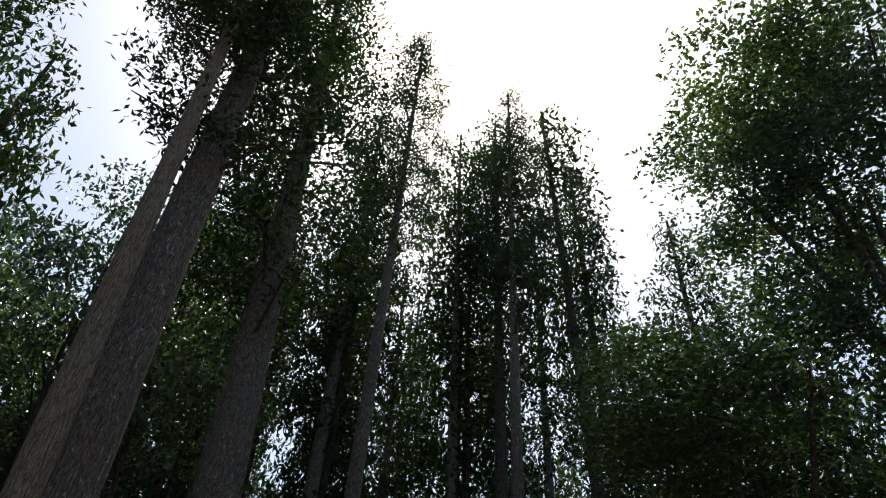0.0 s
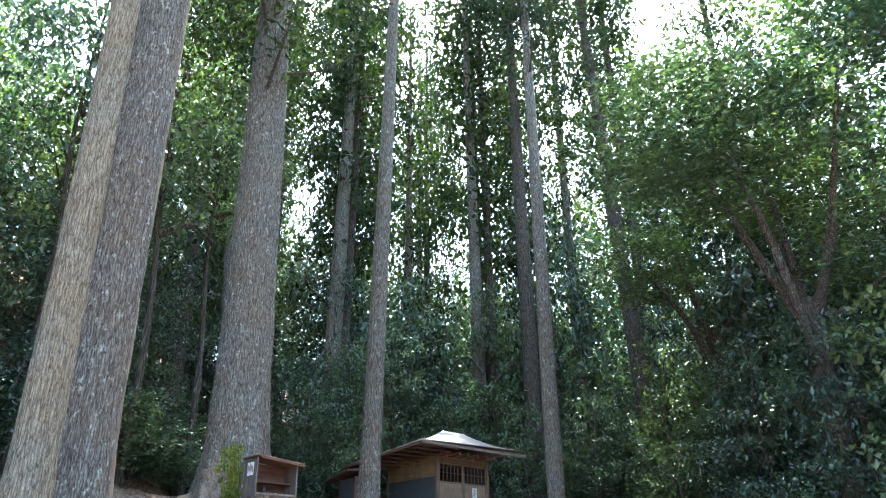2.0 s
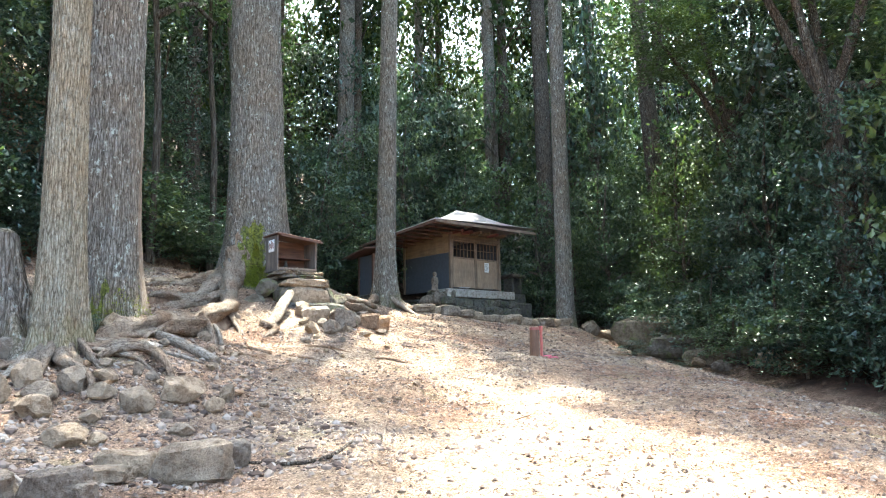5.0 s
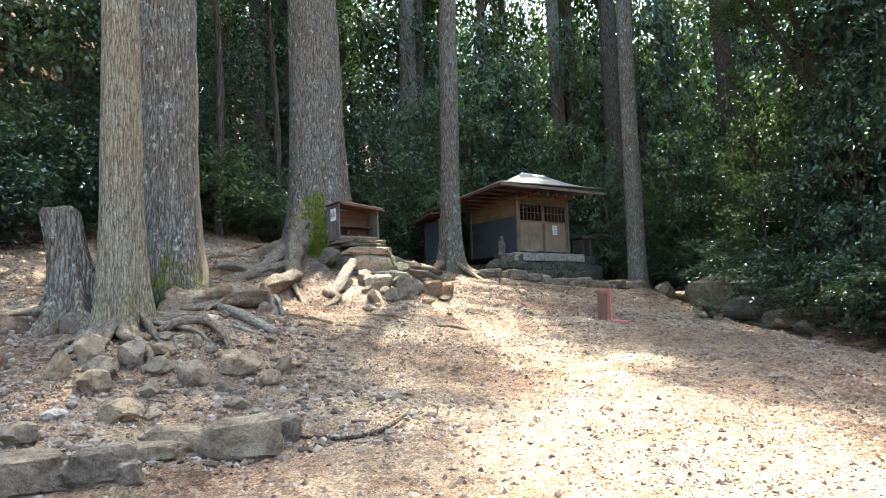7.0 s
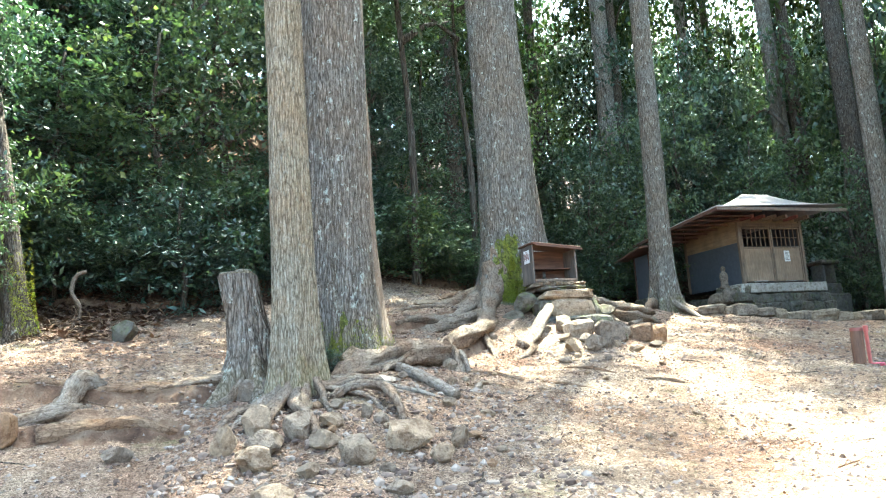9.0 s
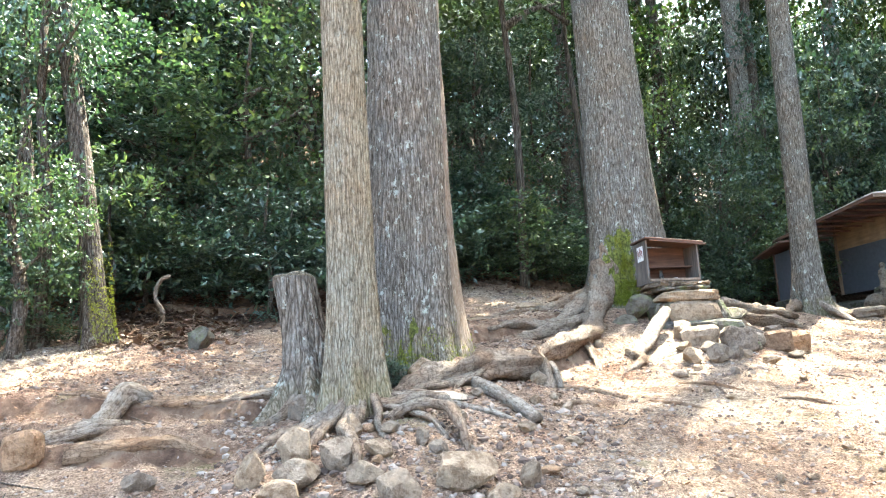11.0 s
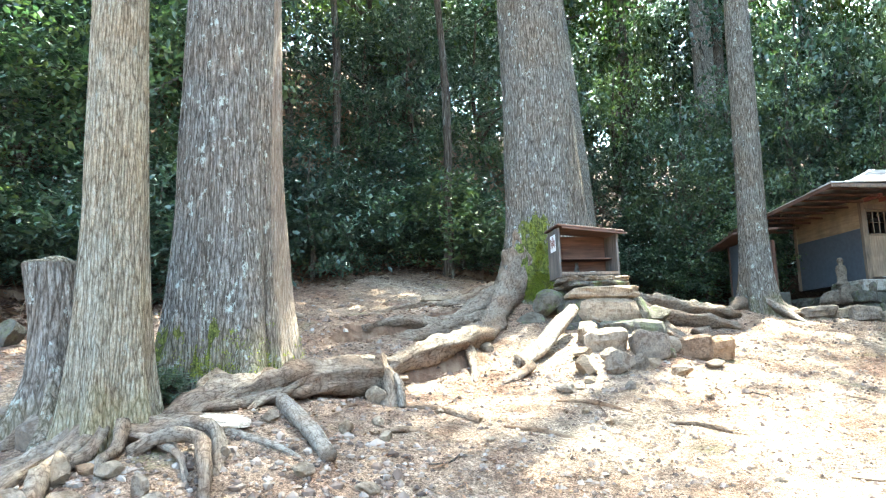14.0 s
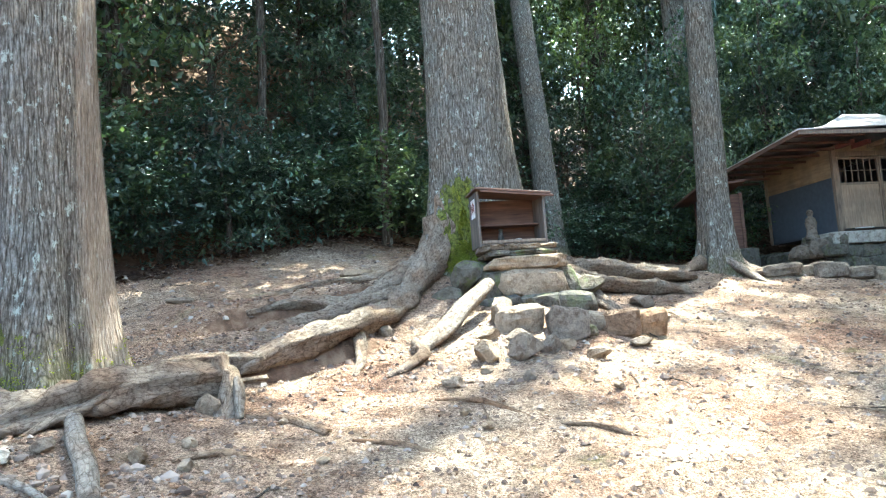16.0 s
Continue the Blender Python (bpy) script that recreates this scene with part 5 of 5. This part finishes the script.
def scatter_rocks(name, count, area, smin, smax, mat, label, test=None, seed=3, round_ones=False):
    """Many small stones joined in one mesh."""
    g = np.random.default_rng(seed)
    if round_ones:
        bm = bmesh.new()
        bmesh.ops.create_icosphere(bm, subdivisions=1, radius=.5)
        ball = np.array([v.co[:] for v in bm.verts])
        ball_tri = np.array([[v.index for v in f.verts] for f in bm.faces])
        bm.free()
    base = np.array([(.5, 0, 0), (.1, .5, .05), (-.45, .2, 0), (-.3, -.45, .05), (.3, -.4, 0), (.12, .1, .5), (-.2, -.12, .42)])
    tri = np.array([(0, 1, 5), (1, 2, 5), (2, 6, 5), (2, 3, 6), (3, 4, 6), (4, 5, 6), (4, 0, 5)])
    if round_ones:
        base, tri = ball, ball_tri
    x = g.uniform(area[0], area[1], count)
    y = g.uniform(area[2], area[3], count)
    ok = forest_depth(x, y) < .8
    if test is not None:
        ok &= g.random(count) < test(x, y)
    x, y = x[ok], y[ok]
    n = len(x)
    s = smin + (smax - smin) * g.random(n) ** 4
    v = base[None] * (1 + .55 * (g.random((n, len(base), 1)) - .5)) * np.stack([s, s * g.uniform(.5, .95, n), s * g.uniform(.5, .9, n)], 1)[:, None, :]
    a = g.uniform(0, 6.28, n)
    c, q = np.cos(a)[:, None], np.sin(a)[:, None]
    vx, vy = v[..., 0] * c - v[..., 1] * q, v[..., 0] * q + v[..., 1] * c
    z = height(x, y)
    v = np.stack([vx + x[:, None], vy + y[:, None], v[..., 2] + z[:, None] - .04 * s[:, None]], -1)
    f = (tri[None] + np.arange(n)[:, None, None] * len(base)).reshape(-1, 3)
    me = mesh_from(name, v.reshape(-1, 3), f, False)
    ob = put_mesh(name, me, mat, None)
    return tagged(ob, label, "gravel", kind="stuff")


def gravel_material():
    m, n, l, b = material("gravel_chips", .9, .25)
    g = n.new("ShaderNodeNewGeometry")
    col = ramp(n, l, g.outputs["Random Per Island"], [(0, (.05, .034, .026)), (.3, (.13, .09, .068)), (.65, (.20, .15, .115)), (.9, (.25, .205, .168)), (1, (.28, .24, .20))])
    l.new(col, b.inputs["Base Color"])
    return m


GRAVEL = gravel_material()
scatter_rocks("gravel", 74000, (-4, 13, 2.5, 13.5), .014, .08, GRAVEL, "loose brown and grey gravel strewn over the dirt", lambda x, y: .35 + .65 * value_noise(x * .8, y * .8, 12))
scatter_rocks("gravel", 14000, (-5, 19, 12, 23), .03, .12, GRAVEL, "loose stones scattered on the upper slope", seed=4)
scatter_rocks("rubble", 3000, (-.3, 3.4, 5.6, 10.0), .03, .13, GRAVEL, "broken rubble round the roots of the tan cedar", seed=5, round_ones=True)


def litter(count, area, label, test, size, seed):
    g = np.random.default_rng(seed)
    x, y = g.uniform(area[0], area[1], count), g.uniform(area[2], area[3], count)
    ok = g.random(count) < test(x, y)
    x, y = x[ok], y[ok]
    cl = np.stack([x, y, height(x, y) + .025, *(np.full(len(x), k) for k in (.05, .05, .015))], 1)
    me = leaves("leaf_litter", cl, 2, size, size * .45, LITTER, seed, .8)
    ob = put_mesh("leaf_litter", me, None, None)
    return tagged(ob, label, "dry leaves", kind="stuff")


litter(60000, (-8, 22, 10, 30), "dry brown leaves under the trees", lambda x, y: np.clip(ease((forest_depth(x, y) + .8) / .9) * ease((5 - forest_depth(x, y)) / 2), 0, 1), .10, 21)
litter(42000, (-4, 13, 3, 20), "scattered dry leaves and chips on the dirt", lambda x, y: .25 + .7 * (value_noise(x * .7, y * .7, 14) > .5) * (x < 6), .045, 22)

litter(2600, (-4.2, -1.4, 12.6, 16.5), "heap of dead brown fern and leaves at the wood's edge", lambda x, y: np.exp(-((x + 2.8) ** 2 / .9 + (y - 14.0) ** 2 / 1.6)), .16, 23)

for i in range(26):
    x, y = -2.75 + random.gauss(0, .55), 13.75 + random.gauss(0, .5)
    a, L = random.uniform(0, 6.28), random.uniform(.25, .6)
    q = tube("fern_stalk", on_ground([(x, y), (x + .5 * L * math.cos(a), y + .5 * L * math.sin(a)), (x + L * math.cos(a), y + L * math.sin(a))], [.03, random.uniform(.1, .25), random.uniform(.0, .12)]), [.009, .008, .005], EARTH_ROOT, None, sides=5, steps=3, seed=i)
    tagged(q, "dry red-brown fern stalk in the heap of dead fern", "fern stalk", "dead fern stalks")
for i in range(22):
    x, y = random.uniform(.0, 3.2), random.uniform(7.6, 10.2)
    if math.hypot(x - .93, y - 9.85) > .45:
        stone(x, y, random.uniform(.1, .19), random.uniform(.05, .12), (STONE, STONE_ORANGE, STONE)[i % 3], label="small angular broken stone among the cedar roots", group="broken stones among the roots", tilt=random.uniform(-15, 15))
for i in range(16):
    x, y = random.uniform(2.5, 8.5), random.uniform(8.5, 13)
    stone(x, y, random.uniform(.07, .13), random.uniform(.03, .07), STONE, label="small loose stone on the gravelly dirt", group="small stones on the dirt")

twigs = random.Random(4)
for i in range(46):
    x, y = twigs.uniform(-2, 9), twigs.uniform(5.5, 16)
    a, L = twigs.uniform(0, 6.28), twigs.uniform(.12, .5)
    e = (x + L * math.cos(a), y + L * math.sin(a))
    q = tube("twig", on_ground([(x, y), ((x + e[0]) / 2 + .04, (y + e[1]) / 2 - .03), e], [.012, .02, .015]), [.007, .008, .004], ROOT_BARK if i % 2 else BARK_DARK, None, sides=5, steps=3)
    tagged(q, "thin dry twig lying on the dirt", "twig", "twigs on the dirt")
for i, (x, y, w, h) in enumerate(((1.05, 10.35, .28, .4), (1.25, 10.3, .2, .28), (.7, 10.35, .18, .25), (-3.9, 12.7, .5, .5), (13.6, 13.2, .4, .4), (15.2, 13.4, .35, .3))):
    bush(x, y, w, h, i + 1, lift=0, label="low fern and seedling tuft at the foot of a tree", group="low tufts")
